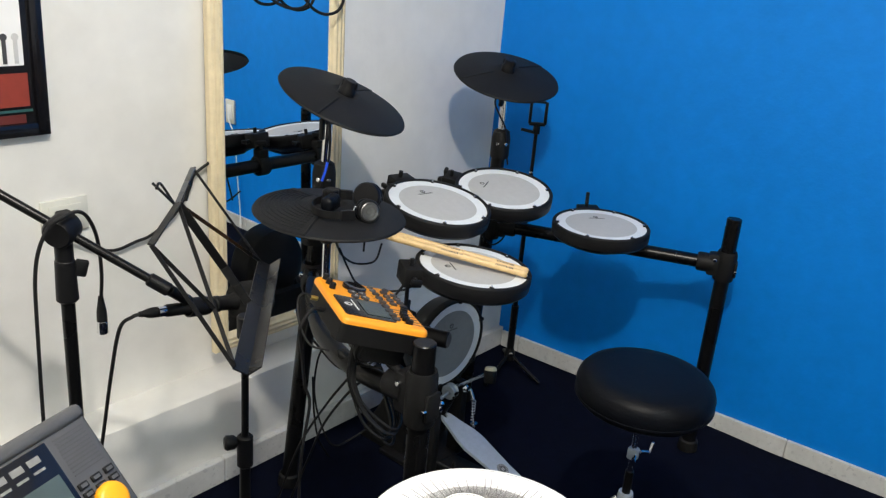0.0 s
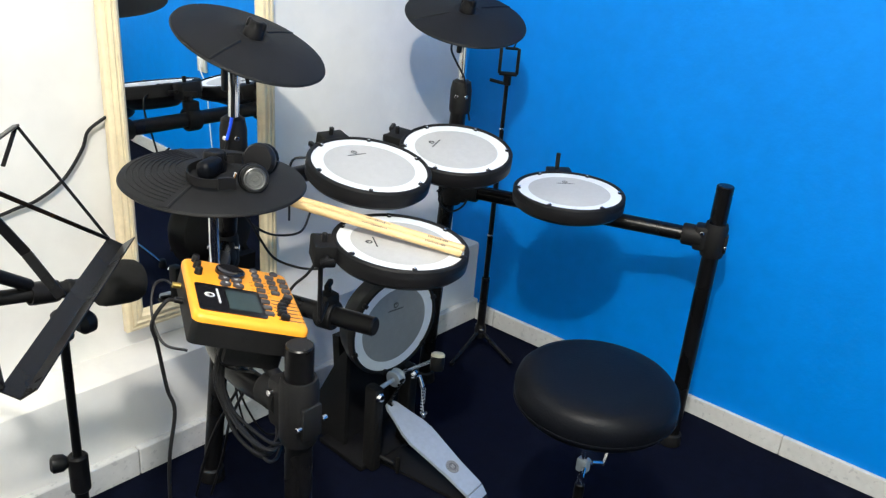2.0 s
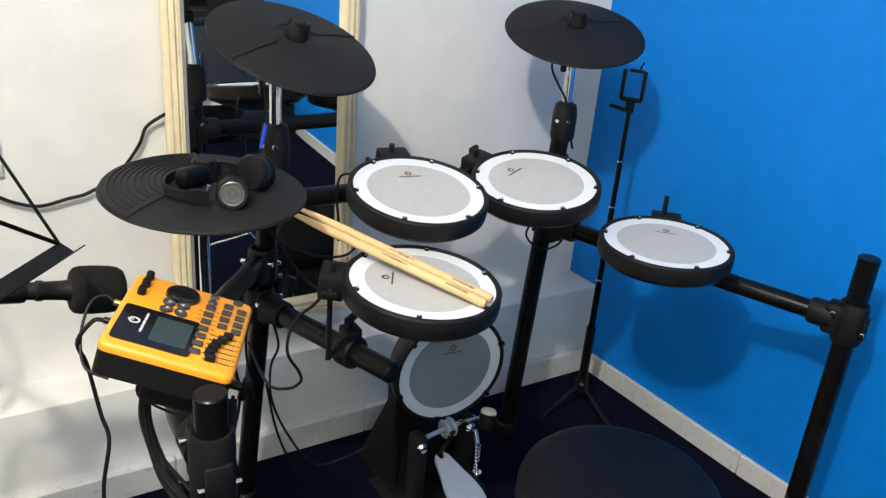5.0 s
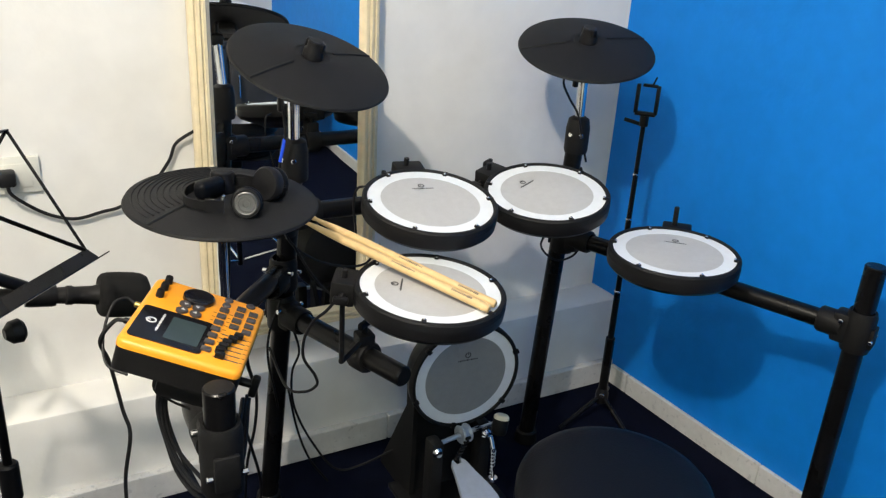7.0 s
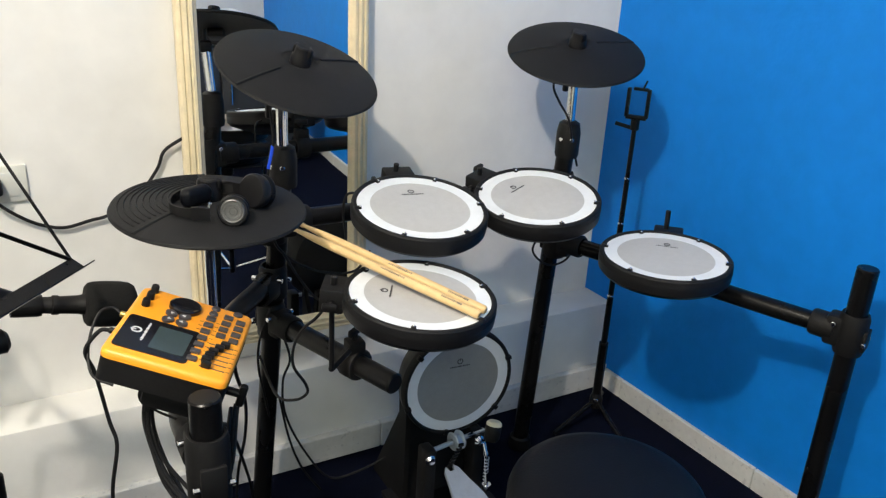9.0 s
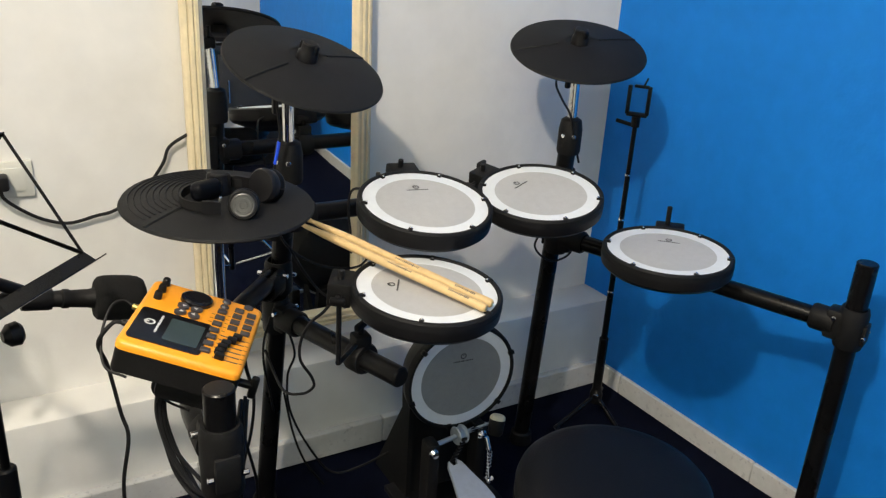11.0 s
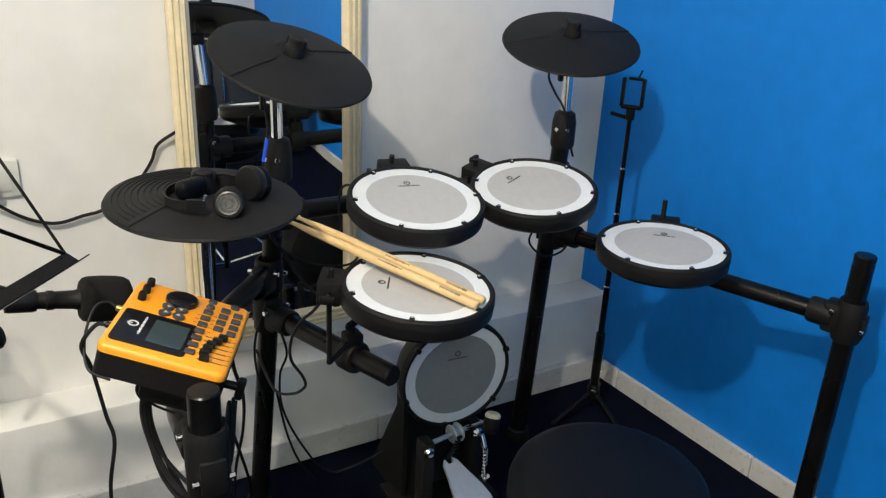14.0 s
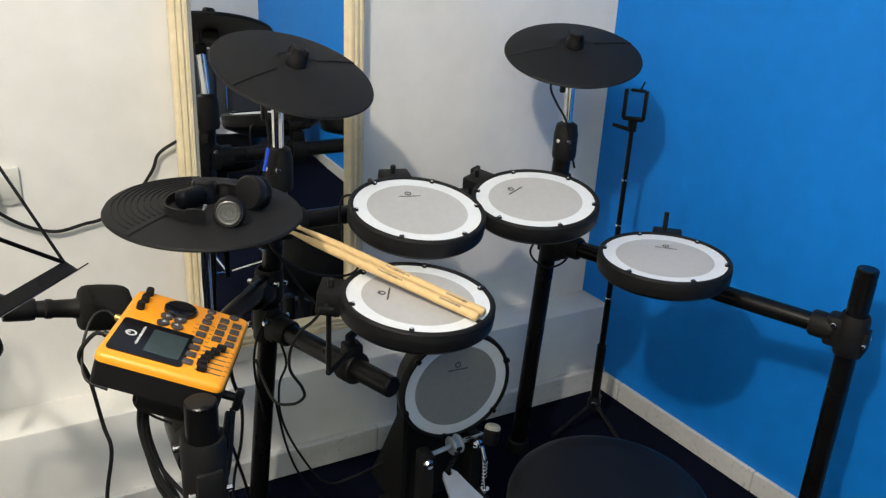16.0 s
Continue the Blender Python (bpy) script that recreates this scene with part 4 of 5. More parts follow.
cable("hi_hat_cable", "black cables drooping below the hi-hat pad", [(-1.13, -0.2, 0.74), (-1.118, -0.2, 0.714), (-1.08, -0.18, 0.673), (-1.017, -0.16, 0.633), (-0.943, -0.15, 0.619), (-0.90, -0.13, 0.65)], [(-1.111, -0.2, 0.706), (-1.08, -0.2, 0.648), (-1.047, -0.2, 0.601), (-1.026, -0.25, 0.594), (-1.062, -0.36, 0.643), (-1.075, -0.405, 0.675)])
cable("crash_cable", "black cable with a blue band below the crash pad", [(-1.112, -0.15, 1.0), (-1.116, -0.16, 0.969), (-1.108, -0.15, 0.909), (-1.113, -0.14, 0.869), (-1.118, -0.13, 0.806)])
bb = thing("cable_band", (-1.111, -0.142, 0.86), "blue band wrapped round a cable", "cable band")
part("band", cord(new_bm(), [(-1.109, -0.147, 0.898), (-1.111, -0.144, 0.880), (-1.115, -0.137, 0.852)], 0.0032), BLUE_BAND, bb)
cable("wall_loop_cable", "black cable loop hanging before the mirror top", [(-1.10, 0.165, 1.87), (-1.10, 0.15, 1.60), (-1.08, 0.14, 1.27), (-1.046, 0.135, 1.222), (-1.0, 0.12, 1.203), (-0.955, 0.12, 1.212), (-0.94, 0.12, 1.26)], [(-0.96, 0.12, 1.225), (-0.93, 0.12, 1.20), (-0.89, 0.12, 1.188), (-0.85, 0.12, 1.198), (-0.835, 0.12, 1.23), (-0.86, 0.13, 1.27), (-0.90, 0.15, 1.60), (-0.90, 0.165, 1.87)], r=0.004)

# ---- headphones on the hi-hat ----
hp = thing("headphones", (-1.27, -0.41, 0.865), "black over-ear headphones with silver ear plates on the hi-hat pad", "headphones")
C1, A1 = Vector((-1.262, -0.438, 0.889)), Vector((-0.36, -0.90, 0.22)).normalized()
C2, A2 = Vector((-1.212, -0.384, 0.897)), Vector((-0.86, -0.46, 0.22)).normalized()
C3 = Vector((-1.300, -0.392, 0.900))


GUN = material("gunmetal", (0.11, 0.11, 0.11), 0.38, 0.8, spread=0.15)


def ear_cup(c, a, plate):
    m = aim(c, c + a) @ Matrix.Scale(0.84 if plate else 1.0, 4)
    cup = part("ear_cup", lathe(new_bm(), [(0, -0.012), (0.020, -0.012), (0.026, -0.008), (0.028, 0.0), (0.028, 0.006), (0.025, 0.010), (0, 0.010)], 36, m), BLACK, hp)
    if plate:
        pt = part("ear_plate", lathe(new_bm(), [(0, 0.0115), (0.005, 0.0115), (0.0055, 0.0125), (0.008, 0.0125), (0.0085, 0.0115), (0.013, 0.0118), (0.0135, 0.0130), (0.0165, 0.0130), (0.017, 0.0120), (0.0195, 0.0126), (0.0215, 0.0115), (0.022, 0.0102)], 40, m), GUN, cup, "brushed silver plate with rings")
    ring = []
    for k in range(29):
        t = 2 * math.pi * k / 28
        ring.append(m @ Vector((0.0185 * math.cos(t), 0.0185 * math.sin(t), -0.015)))
    part("ear_cushion", sweep(new_bm(), ring, 0.0085, 12), VINYL, cup)
    return m


ear_cup(C1, A1, True)
ear_cup(C2, A2, False)
m1 = aim(C1, C1 + A1)
part("yoke", cord(new_bm(), [C1 + Vector((-0.034, 0.0, 0.016)), C1 + Vector((-0.037, 0.004, 0.0)), C1 + Vector((-0.034, 0.006, -0.014))], 0.0026), CHROME, hp)


def strap(line, w, th, mat, name, label=""):
    """A flat band on edge along a line."""
    pts = smooth_line(line, 10)
    bm = new_bm()
    rows = []
    for i, p in enumerate(pts):
        d = (pts[min(i + 1, len(pts) - 1)] - pts[max(i - 1, 0)]).normalized()
        side = Vector((d.y, -d.x, 0)).normalized() * th / 2
        up = Vector((0, 0, w / 2))
        rows.append([bm.verts.new(p + side + up), bm.verts.new(p - side + up), bm.verts.new(p - side - up), bm.verts.new(p + side - up)])
    for a, b in zip(rows, rows[1:]):
        for k in range(4):
            bm.faces.new((a[k], a[(k + 1) % 4], b[(k + 1) % 4], b[k]))
    bm.faces.new(rows[0])
    bm.faces.new(list(reversed(rows[-1])))
    bmesh.ops.recalc_face_normals(bm, faces=bm.faces)
    return part(name, bm, mat, hp, label, smooth=False)


strap([C1 + Vector((-0.036, 0.004, -0.002)), (-1.318, -0.430, 0.889), (-1.338, -0.412, 0.889), (-1.344, -0.385, 0.889), (-1.330, -0.352, 0.890), (-1.300, -0.335, 0.891), (-1.262, -0.338, 0.892), C2 + Vector((-0.018, 0.03, -0.004))], 0.014, 0.003, MATTE, "headband", "thin dark headband")
strap([C1 + Vector((-0.034, 0.002, -0.002)), (-1.308, -0.433, 0.889), (-1.322, -0.428, 0.889)], 0.019, 0.007, BLACK, "slider")
strap([(-1.270, -0.336, 0.893), (-1.245, -0.340, 0.895), C2 + Vector((-0.016, 0.026, -0.002))], 0.018, 0.008, BLACK, "slider")
part("cushion_block", box(new_bm(), pose(-1.302, -0.375, 0.897, 0, 0, 25), 0.050, 0.026, 0.030, 0.010, 3), VINYL, hp)

# ---- folding music stand ----
stand = thing("music_stand", (-1.63, -0.54, 0.0), "black folding music stand with a wire desk and a lip plate", "music stand")
PR, PL = Vector((-1.490, -0.400, 0.829)), Vector((-1.755, -0.694, 0.829))
TP, HB, LE = Vector((-1.570, -0.320, 0.993)), Vector((-1.715, -0.503, 1.004)), Vector((-1.815, -0.596, 0.990))
ctr_low = PR.lerp(PL, 0.52)


def flat_bar(p, q, w, th, name, parent=stand):
    p, q = Vector(p), Vector(q)
    z = (q - p).normalized()
    face = Vector((-0.62, -0.62, 0.48))
    y = (face - z * face.dot(z)).normalized()
    x = y.cross(z)
    c = (p + q) / 2
    m = Matrix(((x.x, y.x, z.x, c.x), (x.y, y.y, z.y, c.y), (x.z, y.z, z.z, c.z), (0, 0, 0, 1)))
    return part(name, box(new_bm(), m, w, th, (q - p).length, 0.0008, 1), TUBE, parent)


flat_bar(TP, HB, 0.010, 0.003, "top_bar")
flat_bar(HB, LE, 0.010, 0.003, "top_bar")
flat_bar(TP, PR, 0.0045, 0.003, "desk_wire")
flat_bar(HB, PR, 0.006, 0.003, "desk_wire")
flat_bar(HB, PL, 0.006, 0.003, "desk_wire")
flat_bar(LE, PL, 0.006, 0.003, "desk_wire")
flat_bar(LE, HB.lerp(PL, 0.66), 0.006, 0.003, "desk_wire")
flat_bar(TP, TP + Vector((-0.035, -0.03, -0.045)), 0.006, 0.003, "page_clip")
bend = HB.lerp(ctr_low, 0.62) + Vector((0.008, 0.008, 0.0))
flat_bar(HB, bend, 0.013, 0.004, "spine")
flat_bar(bend, ctr_low + Vector((0.0, 0.0, 0.01)), 0.013, 0.004, "spine")
bm = cord(new_bm(), [HB + Vector((-0.006, 0, 0.0)), HB + Vector((-0.028, 0.004, 0.026)), HB + Vector((-0.034, 0.01, 0.034))], 0.002)
cord(bm, [HB + Vector((-0.004, 0.004, 0.0)), HB + Vector((-0.020, 0.012, 0.030)), HB + Vector((-0.034, 0.0, 0.028))], 0.002)
part("page_holder", bm, TUBE, stand)
pd = (PR - PL).normalized()
pn = Vector((-0.60, 0.54, 0.0)).cross(Vector((0, 0, 1))).normalized()
side = Vector((pd.y, -pd.x, 0)).normalized()
if side.x < 0:
    side = -side
ups = Vector((0, 0, 1)) * 0.75 + side * 0.5
ups = ups.normalized()
bm = new_bm()
lip = [PL - pd * 0.004, PR + pd * 0.004]
UPZ = Vector((0, 0, 1))
prof = [-side * 0.002 + UPZ * 0.001, side * 0.018 - UPZ * 0.009, side * 0.036 + UPZ * 0.004, side * 0.037 + UPZ * 0.0025, side * 0.018 - UPZ * 0.0115, -side * 0.003 - UPZ * 0.001]
ends = [[bm.verts.new(e + p) for p in prof] for e in lip]
for k in range(len(prof)):
    bm.faces.new((ends[0][k], ends[0][(k + 1) % 6], ends[1][(k + 1) % 6], ends[1][k]))
bm.faces.new(ends[0])
bm.faces.new(list(reversed(ends[1])))
bmesh.ops.recalc_face_normals(bm, faces=bm.faces)
part("lip_plate", bm, TUBE, stand, "folded black sheet metal lip", smooth=False)
SX0, SY0 = -1.628, -0.545
part("upper_tube", rod(new_bm(), (SX0, SY0, 0.30), (SX0, SY0, 0.80), 0.0062, 14), TUBE, stand)
part("lower_tube", rod(new_bm(), (SX0, SY0, 0.10), (SX0, SY0, 0.585), 0.0092, 14), TUBE, stand)
bm = rod(new_bm(), (SX0, SY0, 0.535), (SX0, SY0, 0.595), 0.0135, 16, 0.003)
kn = part("tube_clamp", bm, BLACK, stand)
part("knob", lathe(new_bm(), [(0, 0), (0.006, 0), (0.012, 0.008), (0.013, 0.020), (0.009, 0.024), (0, 0.024)], 16, aim((SX0 - 0.01, SY0 + 0.004, 0.585), (SX0 - 0.1, SY0 + 0.05, 0.585))), BLACK, kn)
bm = rod(new_bm(), (SX0, SY0, 0.775), (SX0, SY0, 0.815), 0.013, 16, 0.003)
hd = part("tilt_head", bm, BLACK, stand)
part("knob", lathe(new_bm(), [(0, 0), (0.007, 0), (0.015, 0.008), (0.016, 0.020), (0.011, 0.025), (0, 0.025)], 18, aim((SX0 + 0.02, SY0 + 0.005, 0.785), (SX0 + 0.1, SY0 + 0.03, 0.785))), BLACK, hd)
part("base_clamp", rod(new_bm(), (SX0, SY0, 0.26), (SX0, SY0, 0.315), 0.0145, 16, 0.003), BLACK, stand)
for k in range(3):
    a = radians(75 + 120 * k)
    d = Vector((math.cos(a), math.sin(a), 0))
    c = Vector((SX0, SY0, 0))
    part("leg", cord(new_bm(), [c + d * 0.012 + Vector((0, 0, 0.28)), c + d * 0.12 + Vector((0, 0, 0.17)), c + d * 0.26 + Vector((0, 0, 0.008))], 0.006, 6, 8), TUBE, stand)
    part("strut", rod(new_bm(), c + d * 0.008 + Vector((0, 0, 0.11)), c + d * 0.15 + Vector((0, 0, 0.135)), 0.004, 8), TUBE, stand)

# ---- microphone on its boom stand ----
mst = thing("microphone_stand", (-1.762, -0.232, 0.0), "black boom microphone stand beside the music stand", "microphone stand")
MJ = Vector((-1.762, -0.232, 0.895))
part("shaft", rod(new_bm(), (MJ.x, MJ.y, 0.05), (MJ.x, MJ.y, 0.80), 0.0115, 18), TUBE, mst)
part("upper_shaft", rod(new_bm(), (MJ.x, MJ.y, 0.78), (MJ.x, MJ.y, 0.89), 0.0085, 16), TUBE, mst)
bm = rod(new_bm(), (MJ.x, MJ.y, 0.765), (MJ.x, MJ.y, 0.845), 0.0185, 20, 0.005, 0.0165)
cl = part("grip", bm, BLACK, mst)
part("lever", box(new_bm(), pose(MJ.x + 0.022, MJ.y - 0.010, 0.825, 0, 15, -25), 0.022, 0.012, 0.030, 0.004), BLACK, cl)
jd = Vector((0.6, -0.7, 0)).normalized()
bm = lathe(new_bm(), [(0, -0.024), (0.022, -0.024), (0.026, -0.018), (0.026, 0.018), (0.022, 0.024), (0, 0.024)], 24, aim(MJ, MJ + Vector((0.75, 0.6, 0.1))))
rod(bm, (MJ.x, MJ.y, 0.84), MJ, 0.015, 16)
part("boom_joint", bm, BLACK, mst)
B0, B1 = Vector((-1.815, -0.152, 0.944)), Vector((-1.642, -0.335, 0.795))
B0 = MJ + (MJ - B1).normalized() * 0.30
part("boom", rod(new_bm(), B0, B1, 0.0078, 16), TUBE, mst)
part("boom_tip", rod(new_bm(), B1 - (B1 - B0).normalized() * 0.03, B1 + (B1 - B0).normalized() * 0.012, 0.012, 16, 0.003), BLACK, mst)
for k in range(3):
    a = radians(100 + 120 * k)
    d = Vector((math.cos(a), math.sin(a), 0))
    c = Vector((MJ.x, MJ.y, 0))
    part("leg", rod(new_bm(), c + d * 0.015 + Vector((0, 0, 0.075)), c + d * 0.28 + Vector((0, 0, 0.010)), 0.0075, 12), TUBE, mst)
part("leg_hub", rod(new_bm(), (MJ.x, MJ.y, 0.04), (MJ.x, MJ.y, 0.10), 0.024, 18, 0.004), BLACK, mst)

mic = thing("microphone", (-1.52, -0.302, 0.69), "black vocal microphone with a foam windscreen held by a clip", "microphone")
K0, K1 = Vector((-1.668, -0.305, 0.741)), Vector((-1.392, -0.298, 0.695))
ka = (K1 - K0).normalized()
kl = (K1 - K0).length
am = aim(K0, K1)
part("body", lathe(new_bm(), [(0, 0.045), (0.010, 0.045), (0.0115, 0.05), (0.0115, 0.085), (0.0128, 0.135), (0.0135, 0.150), (0.0155, 0.152), (0.0155, 0.160), (0.0138, 0.163), (0.0150, 0.190), (0.0175, 0.20), (0.020, 0.215), (0, 0.216)], 28, am), MATTE, mic)
part("windscreen", lathe(new_bm(), [(0.016, 0.199), (0.030, 0.200), (0.0345, 0.204), (0.0365, 0.212), (0.0372, 0.230), (0.0365, 0.254), (0.0345, 0.266), (0.030, 0.2735), (0.020, 0.278), (0.008, kl), (0, kl + 0.0005)], 32, am), FOAM, mic, "black foam windscreen")
plugm = part("connector", lathe(new_bm(), [(0, -0.005), (0.005, -0.005), (0.006, 0.004), (0.0085, 0.012), (0.0095, 0.020), (0.0095, 0.032)], 20, am), CABLE, mic)
part("connector_ring", lathe(new_bm(), [(0.0095, 0.030), (0.0098, 0.031), (0.0098, 0.046), (0.0, 0.046)], 20, am), CHROME, plugm, "nickel ring")
cp = K0 + ka * 0.115
bm = lathe(new_bm(), [(0.0150, -0.022), (0.0175, -0.022), (0.0182, -0.016), (0.0178, 0.016), (0.0165, 0.022), (0.0150, 0.022)], 24, aim(cp, cp + ka))
rod(bm, B1 + Vector((0.006, -0.004, -0.004)), cp + Vector((-0.02, 0, 0.018)), 0.010, 14)
part("clip", bm, BLACK, mic)
cable("microphone_cable", "black microphone cable hanging from the microphone", [K0 - ka * 0.004, (-1.684, -0.300, 0.738), (-1.700, -0.285, 0.715), (-1.707, -0.26, 0.62), (-1.712, -0.22, 0.462), (-1.720, -0.16, 0.233), (-1.735, -0.10, 0.006)], r=0.0034)
cable("stand_cable", "black cable wound over the microphone stand joint", [(-1.832, -0.255, 0.006), (-1.833, -0.255, 0.40), (-1.827, -0.255, 0.724), (-1.820, -0.255, 0.85), (-1.799, -0.262, 0.912), (-1.772, -0.264, 0.928), (-1.735, -0.235, 0.922), (-1.708, -0.215, 0.899), (-1.687, -0.200, 0.852), (-1.678, -0.19, 0.785), (-1.680, -0.185, 0.725)], r=0.0034)
xl = thing("hanging_connector", (-1.681, -0.185, 0.68), "black and nickel cable connector hanging from its cable", "connector")
part("boot", lathe(new_bm(), [(0, 0.05), (0.0045, 0.05), (0.0055, 0.042), (0.009, 0.020), (0.0095, 0.004), (0.0095, 0.0)], 20, Matrix.Translation((-1.680, -0.185, 0.686))), CABLE, xl)
part("nickel_shell", lathe(new_bm(), [(0.0094, 0.002), (0.0098, 0.0), (0.0098, -0.022), (0.0085, -0.024), (0, -0.022)], 20, Matrix.Translation((-1.680, -0.185, 0.686))), CHROME, xl)

# ---- phone tripod in the corner ----
tri = thing("phone_tripod", (-0.152, -0.074, 0.0), "black telescopic phone tripod with an empty phone clamp", "tripod")
TX, TY = -0.175, -0.069
for r, z0, z1 in ((0.0125, 0.06, 0.25), (0.0085, 0.24, 0.39), (0.0075, 0.39, 0.595), (0.0066, 0.595, 0.715), (0.0058, 0.715, 0.845)):
    part("pole_section", rod(new_bm(), (TX, TY, z0), (TX, TY, z1), r, 16), TUBE, tri)
for z, r in ((0.387, 0.0092), (0.592, 0.0082), (0.712, 0.0074)):
    part("chrome_ring", rod(new_bm(), (TX, TY, z), (TX, TY, z + 0.005), r, 16), CHROME, tri)
part("hub", lathe(new_bm(), [(0, 0.045), (0.014, 0.045), (0.018, 0.055), (0.018, 0.075), (0.0125, 0.09), (0, 0.09)], 20, Matrix.Translation((TX, TY, 0))), BLACK, tri)
part("hub_screw", lathe(new_bm(), [(0, 0), (0.007, 0), (0.006, 0.004), (0, 0.005)], 14, aim((TX - 0.012, TY - 0.013, 0.075), (TX - 0.1, TY - 0.1, 0.09))), CHROME, tri)
for fxp, fyp in ((-0.320, -0.085), (-0.173, -0.200), (-0.068, 0.030)):
    part("leg", rod(new_bm(), (TX, TY, 0.068), (fxp, fyp, 0.007), 0.0065, 12), TUBE, tri)
hc = Matrix.Translation((TX, TY, 0.905)) @ pose(0, 0, 0, 0, 0, -50)
bm = box(new_bm(), hc @ Matrix.Translation((0, 0, -0.035)), 0.050, 0.014, 0.010, 0.002)
box(bm, hc @ Matrix.Translation((-0.024, 0, 0.0)), 0.009, 0.014, 0.070, 0.002)
box(bm, hc @ Matrix.Translation((0.024, 0, 0.0)), 0.009, 0.014, 0.070, 0.002)
rod(bm, hc @ Vector((0, 0, -0.040)), hc @ Vector((0, 0, -0.066)), 0.011, 14)
cf = part("phone_clamp", bm, BLACK, tri)
bm = box(new_bm(), hc @ Matrix.Translation((0.004, 0, 0.034)), 0.036, 0.012, 0.007, 0.002)
rod(bm, hc @ Vector((0.008, 0, 0.034)), hc @ Vector((0.016, 0, 0.056)), 0.0022, 8)
part("clamp_lever", bm, BLACK, cf)
part("side_knob", rod(new_bm(), hc @ Vector((-0.008, 0, -0.062)), hc @ Vector((-0.048, 0, -0.055)), 0.005, 12, 0.001), BLACK, cf)

# ---- round white drum ----
DC, DZ, DR = Vector((-1.7415, -1.123, 0)), 0.79, 0.135
drum = thing("hand_drum", DC, "upright drum with a white head printed with black line art", "drum")
dm = Matrix.Translation((DC.x, DC.y, DZ))
part("shell", lathe(new_bm(), [(0.10, -DZ), (0.105, -DZ + 0.005), (0.092, -0.5), (0.11, -0.2), (0.122, -0.014), (0, -0.014)], 48, dm), BLACK, drum)
part("rim", lathe(new_bm(), [(DR - 0.004, 0.0), (DR, -0.001), (DR + 0.003, -0.006), (DR + 0.003, -0.016), (DR - 0.008, -0.018)], 64, dm), WHITE, drum)
head = part("head", lathe(new_bm(), [(0, 0.001), (0.10, 0.001), (DR - 0.006, 0.0008), (DR - 0.002, -0.002), (DR - 0.002, -0.01)], 64, dm), WHITE, drum, "white drum head")
INK = material("grey_ink", (0.11, 0.105, 0.105), 0.6, spread=0.6, scale=120)
PALE_INK = material("pale_ink", (0.19, 0.185, 0.185), 0.6, spread=0.5, scale=160)


def ring_line(bm, cx, cy, r, w, a0=0, a1=360, z=0.0014):
    n = max(8, int((a1 - a0) / 10))
    for k in range(n):
        p, q = radians(a0 + (a1 - a0) * k / n), radians(a0 + (a1 - a0) * (k + 1) / n)
        slab(bm, [(cx + (r - w) * math.cos(p), cy + (r - w) * math.sin(p)), (cx + r * math.cos(p), cy + r * math.sin(p)), (cx + r * math.cos(q), cy + r * math.sin(q)), (cx + (r - w) * math.cos(q), cy + (r - w) * math.sin(q))], z, z + 0.0003, dm)


bm = new_bm()
for k in range(14):
    ring_line(bm, 0, 0, 0.0955 - 0.0015 * k, 0.0004 + 0.00006 * k)
part("shaded_ring", bm, PALE_INK, head)
bm = new_bm()
random.seed(5)
for k in range(84):
    q = pose(0, 0, 0.0018, 0, 0, 360 / 84 * k + random.uniform(-1.3, 1.3))
    e, w = random.uniform(0.098, 0.119), random.uniform(0.0006, 0.0013)
    slab(bm, [(random.uniform(0.074, 0.084), -w), (e, -0.0002), (e, 0.0002), (0.078, w)], 0, 0.0003, dm @ q)
part("ray_print", bm, PALE_INK, head)
for k in range(5):
    a = radians(72 * k + 60)
    cx, cy = 0.050 * math.cos(a), 0.050 * math.sin(a)
    bm = lathe(new_bm(), [(0, 0.0023), (0.034, 0.0023), (0.034, 0.0014)], 36, dm @ Matrix.Translation((cx, cy, 0.0006 * k)))
    med = part("medallion", bm, WHITE, head)
    bm = new_bm()
    ring_line(bm, cx, cy, 0.034, 0.0012, z=0.0024 + 0.0006 * k)
    ring_line(bm, cx, cy, 0.030, 0.0005, z=0.0024 + 0.0006 * k)
    random.seed(20 + k)
    for j in range(44):
        t, r = random.uniform(0, 6.28), 0.020 * math.sqrt(random.random())
        box(bm, dm @ pose(cx + r * math.cos(t), cy + r * math.sin(t) * 0.7, 0.0027 + 0.0006 * k, 0, 0, random.uniform(0, 180)), random.uniform(0.004, 0.011), 0.0011, 0.0003)
    part("line_art", bm, INK, med)

# ---- grey device on a stand ----
dev = thing("sampler_device", (-2.07, -0.82, 0.80), "dark grey sampler with screen and yellow button on a stand", "sampler")
d2, d1 = Vector((-0.95, -0.31, 0.0)).normalized(), Vector((0.205, -0.63, -0.75))
d1 = (d1 - d2 * d1.dot(d2)).normalized()
d3 = d2.cross(d1)
AC = Vector((-1.968, -0.686, 0.852))


def dv(u, v, z=0.0):
    """u: metres in from the far side edge, v: metres down the sloping face."""
    p = AC + d2 * u + d1 * v + d3 * z
    return Matrix(((d2.x, d1.x, d3.x, p.x), (d2.y, d1.y, d3.y, p.y), (d2.z, d1.z, d3.z, p.z), (0, 0, 0, 1)))


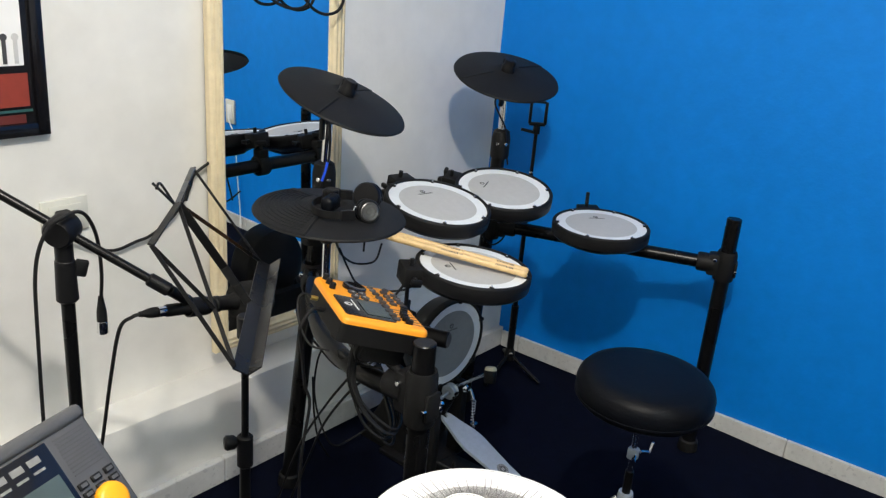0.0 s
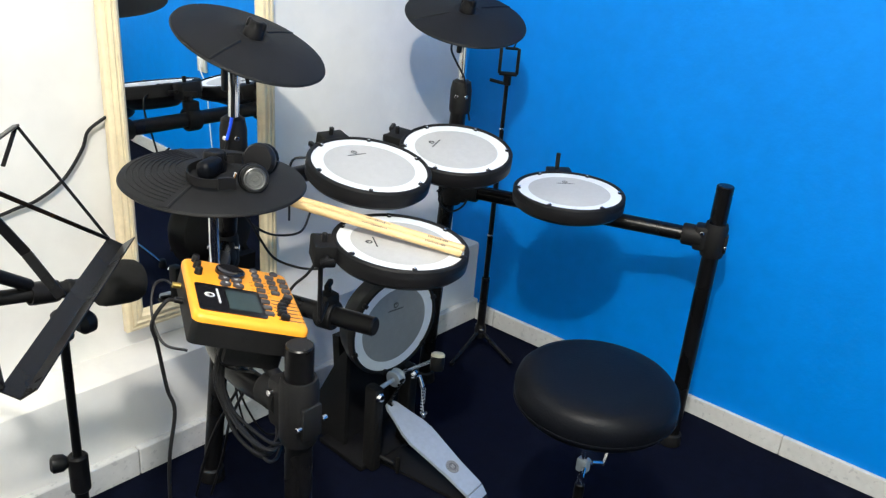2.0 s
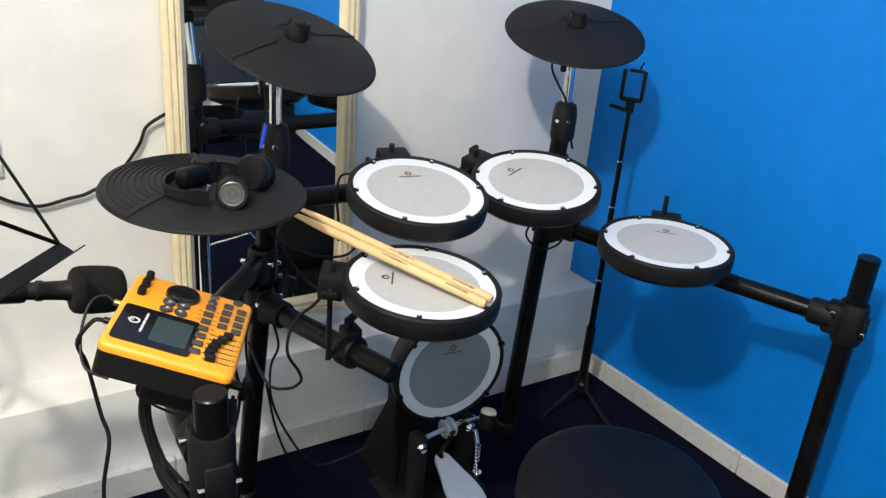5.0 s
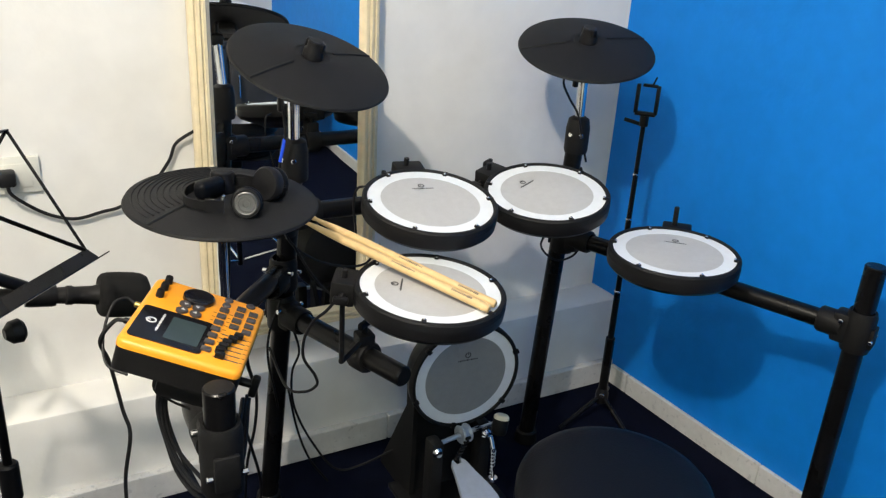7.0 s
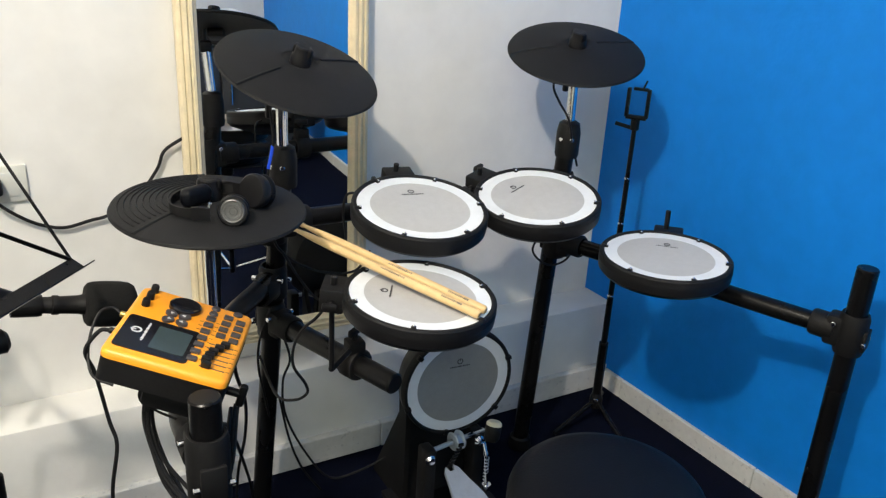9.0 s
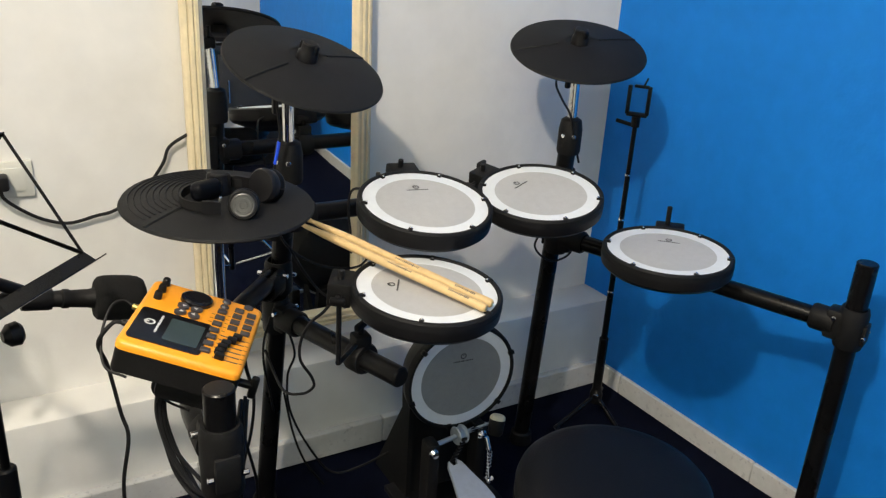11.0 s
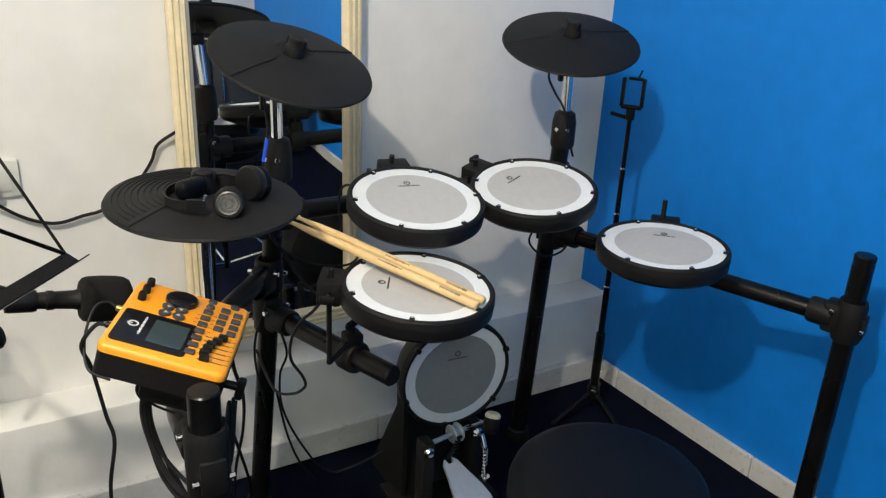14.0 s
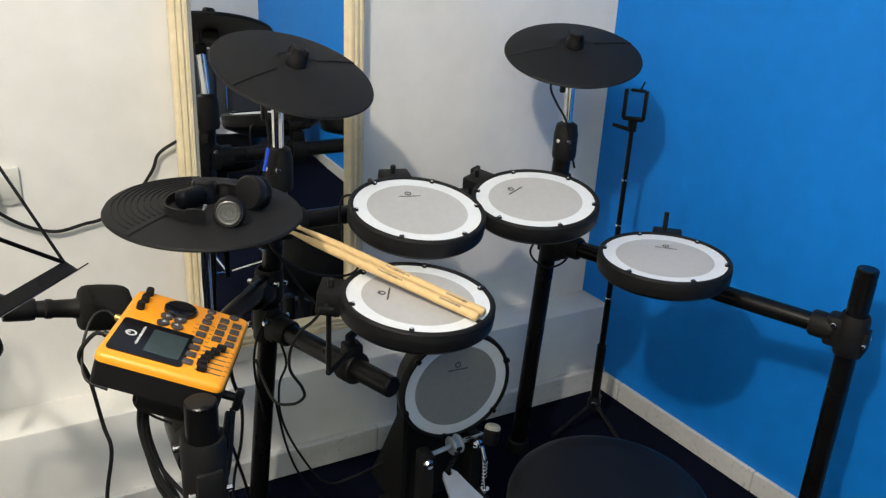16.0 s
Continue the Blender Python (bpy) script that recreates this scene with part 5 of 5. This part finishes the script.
DW, DL = 0.20, 0.172
body = part("body", box(new_bm(), dv(DW / 2, DL / 2, -0.020), DW, DL, 0.040, 0.009, 3), GREY_BODY, dev)
part("hood", box(new_bm(), dv(DW / 2, 0.006, -0.004), DW - 0.004, 0.018, 0.020, 0.007, 3), GREY_BODY, dev)
bz = part("screen_bezel", box(new_bm(), dv(0.117, 0.070, 0.0008), 0.105, 0.105, 0.004, 0.0015), GLOSS, dev)
part("screen", box(new_bm(), dv(0.113, 0.086, 0.0032), 0.082, 0.060, 0.0012), SCREEN, bz, "pale grey-green screen")
bm = new_bm()
for k in range(3):
    box(bm, dv(0.088 + 0.022 * k, 0.030, 0.0031), 0.016, 0.008, 0.0008, 0.0003, 1)
    box(bm, dv(0.088 + 0.022 * k, 0.042, 0.0031), 0.015, 0.003, 0.0008)
part("label_print", bm, material("grey_print", (0.16, 0.16, 0.16), 0.6), bz, "small pale unreadable print")
for k in range(11):
    part("grille_slot", box(new_bm(), dv(0.034, 0.022 + 0.0046 * k, 0.0004), 0.042, 0.0016, 0.0012), PRINT, dev)
for i in range(2):
    for j in range(3):
        kp = part("key", box(new_bm(), dv(0.016 + 0.019 * j, 0.082 + 0.0115 * i, 0.0012), 0.0135, 0.0085, 0.004, 0.0015), BLACK, dev)
        part("key_face", box(new_bm(), dv(0.016 + 0.019 * j, 0.082 + 0.0115 * i, 0.0034), 0.0085, 0.004, 0.0008), GREY_BODY, kp)
part("yellow_button", lathe(new_bm(), [(0, 0.011), (0.015, 0.0105), (0.019, 0.008), (0.0205, 0.004), (0.0205, 0.0), (0, 0)], 36, dv(0.034, 0.113)), YELLOW, dev, "large round yellow button")
part("pad_key", box(new_bm(), dv(0.020, 0.152, 0.0015), 0.030, 0.013, 0.004, 0.0015), GLOSS, dev)
part("pad_key", box(new_bm(), dv(0.058, 0.152, 0.0015), 0.030, 0.013, 0.004, 0.0015), GLOSS, dev)
for k in range(4):
    fs = part("fader", box(new_bm(), dv(0.075 + 0.017 * k, 0.140, 0.001), 0.004, 0.022, 0.003, 0.001), BLACK, dev)
    part("fader_cap", box(new_bm(), dv(0.075 + 0.017 * k, 0.139, 0.004), 0.007, 0.009, 0.005, 0.0015), YELLOW, fs, "yellow fader cap")
jp = part("jack_plug", rod(new_bm(), dv(0.105, -0.001, -0.012).translation, dv(0.105, -0.028, -0.012).translation, 0.0055, 12), material("gold_jack", (0.75, 0.62, 0.36), 0.25, 0.9), dev, "gold jack plug")
for k in (-1, 1):
    q = dv(0.105 + 0.004 * k, -0.026, -0.012).translation
    part("patch_lead", cord(new_bm(), [q, q + Vector((-0.035, 0.02, 0.035)), q + Vector((-0.085, 0.05, 0.085)), q + Vector((-0.16, 0.09, 0.11)), q + Vector((-0.22, 0.12, 0.0)), q + Vector((-0.22, 0.12, -0.6))], 0.0022), CHROME, jp)

ds = thing("device_stand", (-2.07, -0.82, 0.0), "slim black pole stand carrying the grey sampler", "stand")
DSC = Vector((-2.035, -0.735, 0))
part("pole", rod(new_bm(), DSC + Vector((0, 0, 0.02)), DSC + Vector((0, 0, 0.775)), 0.014, 18), TUBE, ds)
part("cradle", box(new_bm(), dv(DW / 2, DL / 2, -0.046), 0.12, 0.13, 0.010, 0.003), TUBE, ds)
part("foot_disc", lathe(new_bm(), [(0, 0), (0.16, 0), (0.16, 0.012), (0.03, 0.03), (0, 0.03)], 36, Matrix.Translation(DSC)), TUBE, ds)

# ---- cabinet and printer seen only in the mirror ----
CAB = material("charcoal_laminate", (0.035, 0.036, 0.038), 0.45, spread=0.15)
cabinet = thing("cabinet", (-0.46, -2.70, 0.0), "low charcoal cabinet with two doors beside the blue wall", "cabinet")
part("carcass", box(new_bm(), Matrix.Translation((-0.44, -2.72, 0.315)), 0.80, 0.44, 0.63, 0.003), CAB, cabinet)
for k in range(2):
    dr = part("door", box(new_bm(), Matrix.Translation((-0.64 + 0.40 * k, -2.490, 0.33)), 0.385, 0.018, 0.56, 0.003), CAB, cabinet)
    part("handle", rod(new_bm(), (-0.49 + 0.10 * k, -2.468, 0.36), (-0.49 + 0.10 * k, -2.468, 0.48), 0.006, 12), CHROME, dr)
part("worktop", box(new_bm(), Matrix.Translation((-0.44, -2.715, 0.642)), 0.84, 0.48, 0.024, 0.004), CAB, cabinet)
printer = thing("printer", (-0.46, -2.72, 0.654), "white desktop printer standing on the charcoal cabinet", "printer")
part("case", box(new_bm(), Matrix.Translation((-0.44, -2.74, 0.734)), 0.40, 0.30, 0.16, 0.015, 3), WHITE, printer)
part("paper_slot", box(new_bm(), Matrix.Translation((-0.44, -2.588, 0.730)), 0.26, 0.008, 0.035, 0.002), GLOSS, printer)
part("panel", box(new_bm(), Matrix.Translation((-0.30, -2.587, 0.785)), 0.09, 0.008, 0.025, 0.002), GLOSS, printer)
part("out_tray", box(new_bm(), Matrix.Translation((-0.44, -2.55, 0.675)), 0.24, 0.10, 0.006, 0.002), IVORY, printer)
paper = thing("paper_stack", (-0.75, -2.66, 0.654), "small stack of white paper sheets on the cabinet", "paper")
for k in range(4):
    part("sheet", box(new_bm(), pose(-0.74, -2.66, 0.6565 + 0.003 * k, 0, 0, 4 * k), 0.20, 0.29, 0.0022), WHITE, paper, smooth=False)

# ---- skirting tiles ----
sk = structure("baseboard_east", box(new_bm(), BLUE_AT @ Matrix.Translation((-0.004, (Y0 + 0.07) / 2, SKIRT_E / 2 - 0.002)), 0.008, 0.07 - Y0, SKIRT_E - 0.004), GROUT, "grout bed of the skirting on the blue wall")
for k in range(9):
    y0, y1 = (0.0, 0.072) if k == 0 else (-0.478 * k, -0.478 * (k - 1) - 0.003)
    bm = box(new_bm(), BLUE_AT @ Matrix.Translation((-0.0075, (y0 + y1) / 2, SKIRT_E / 2)), 0.013, y1 - y0, SKIRT_E, 0.0015, 1)
    part("tile", bm, TILE, sk, smooth=False)
mid = (LEDGE_D + SKIRT_D) / 2
skw = structure("baseboard_north", box(new_bm(), WHITE_AT @ Matrix.Translation((X0 / 2 - 0.01, -mid + 0.004, SKIRT_N / 2 - 0.002)), -X0 - 0.03, SKIRT_D - LEDGE_D - 0.006, SKIRT_N - 0.004), GROUT, "grout bed of the skirting on the white ledge")
for k in range(9):
    x1, x0 = -0.026 if k == 0 else -0.295 - 0.478 * (k - 1) - 0.003, -0.295 - 0.478 * k
    bm = box(new_bm(), WHITE_AT @ Matrix.Translation(((x0 + x1) / 2, -mid, SKIRT_N / 2)), x1 - x0, SKIRT_D - LEDGE_D, SKIRT_N, 0.002, 1)
    part("tile", bm, TILE, skw, smooth=False)
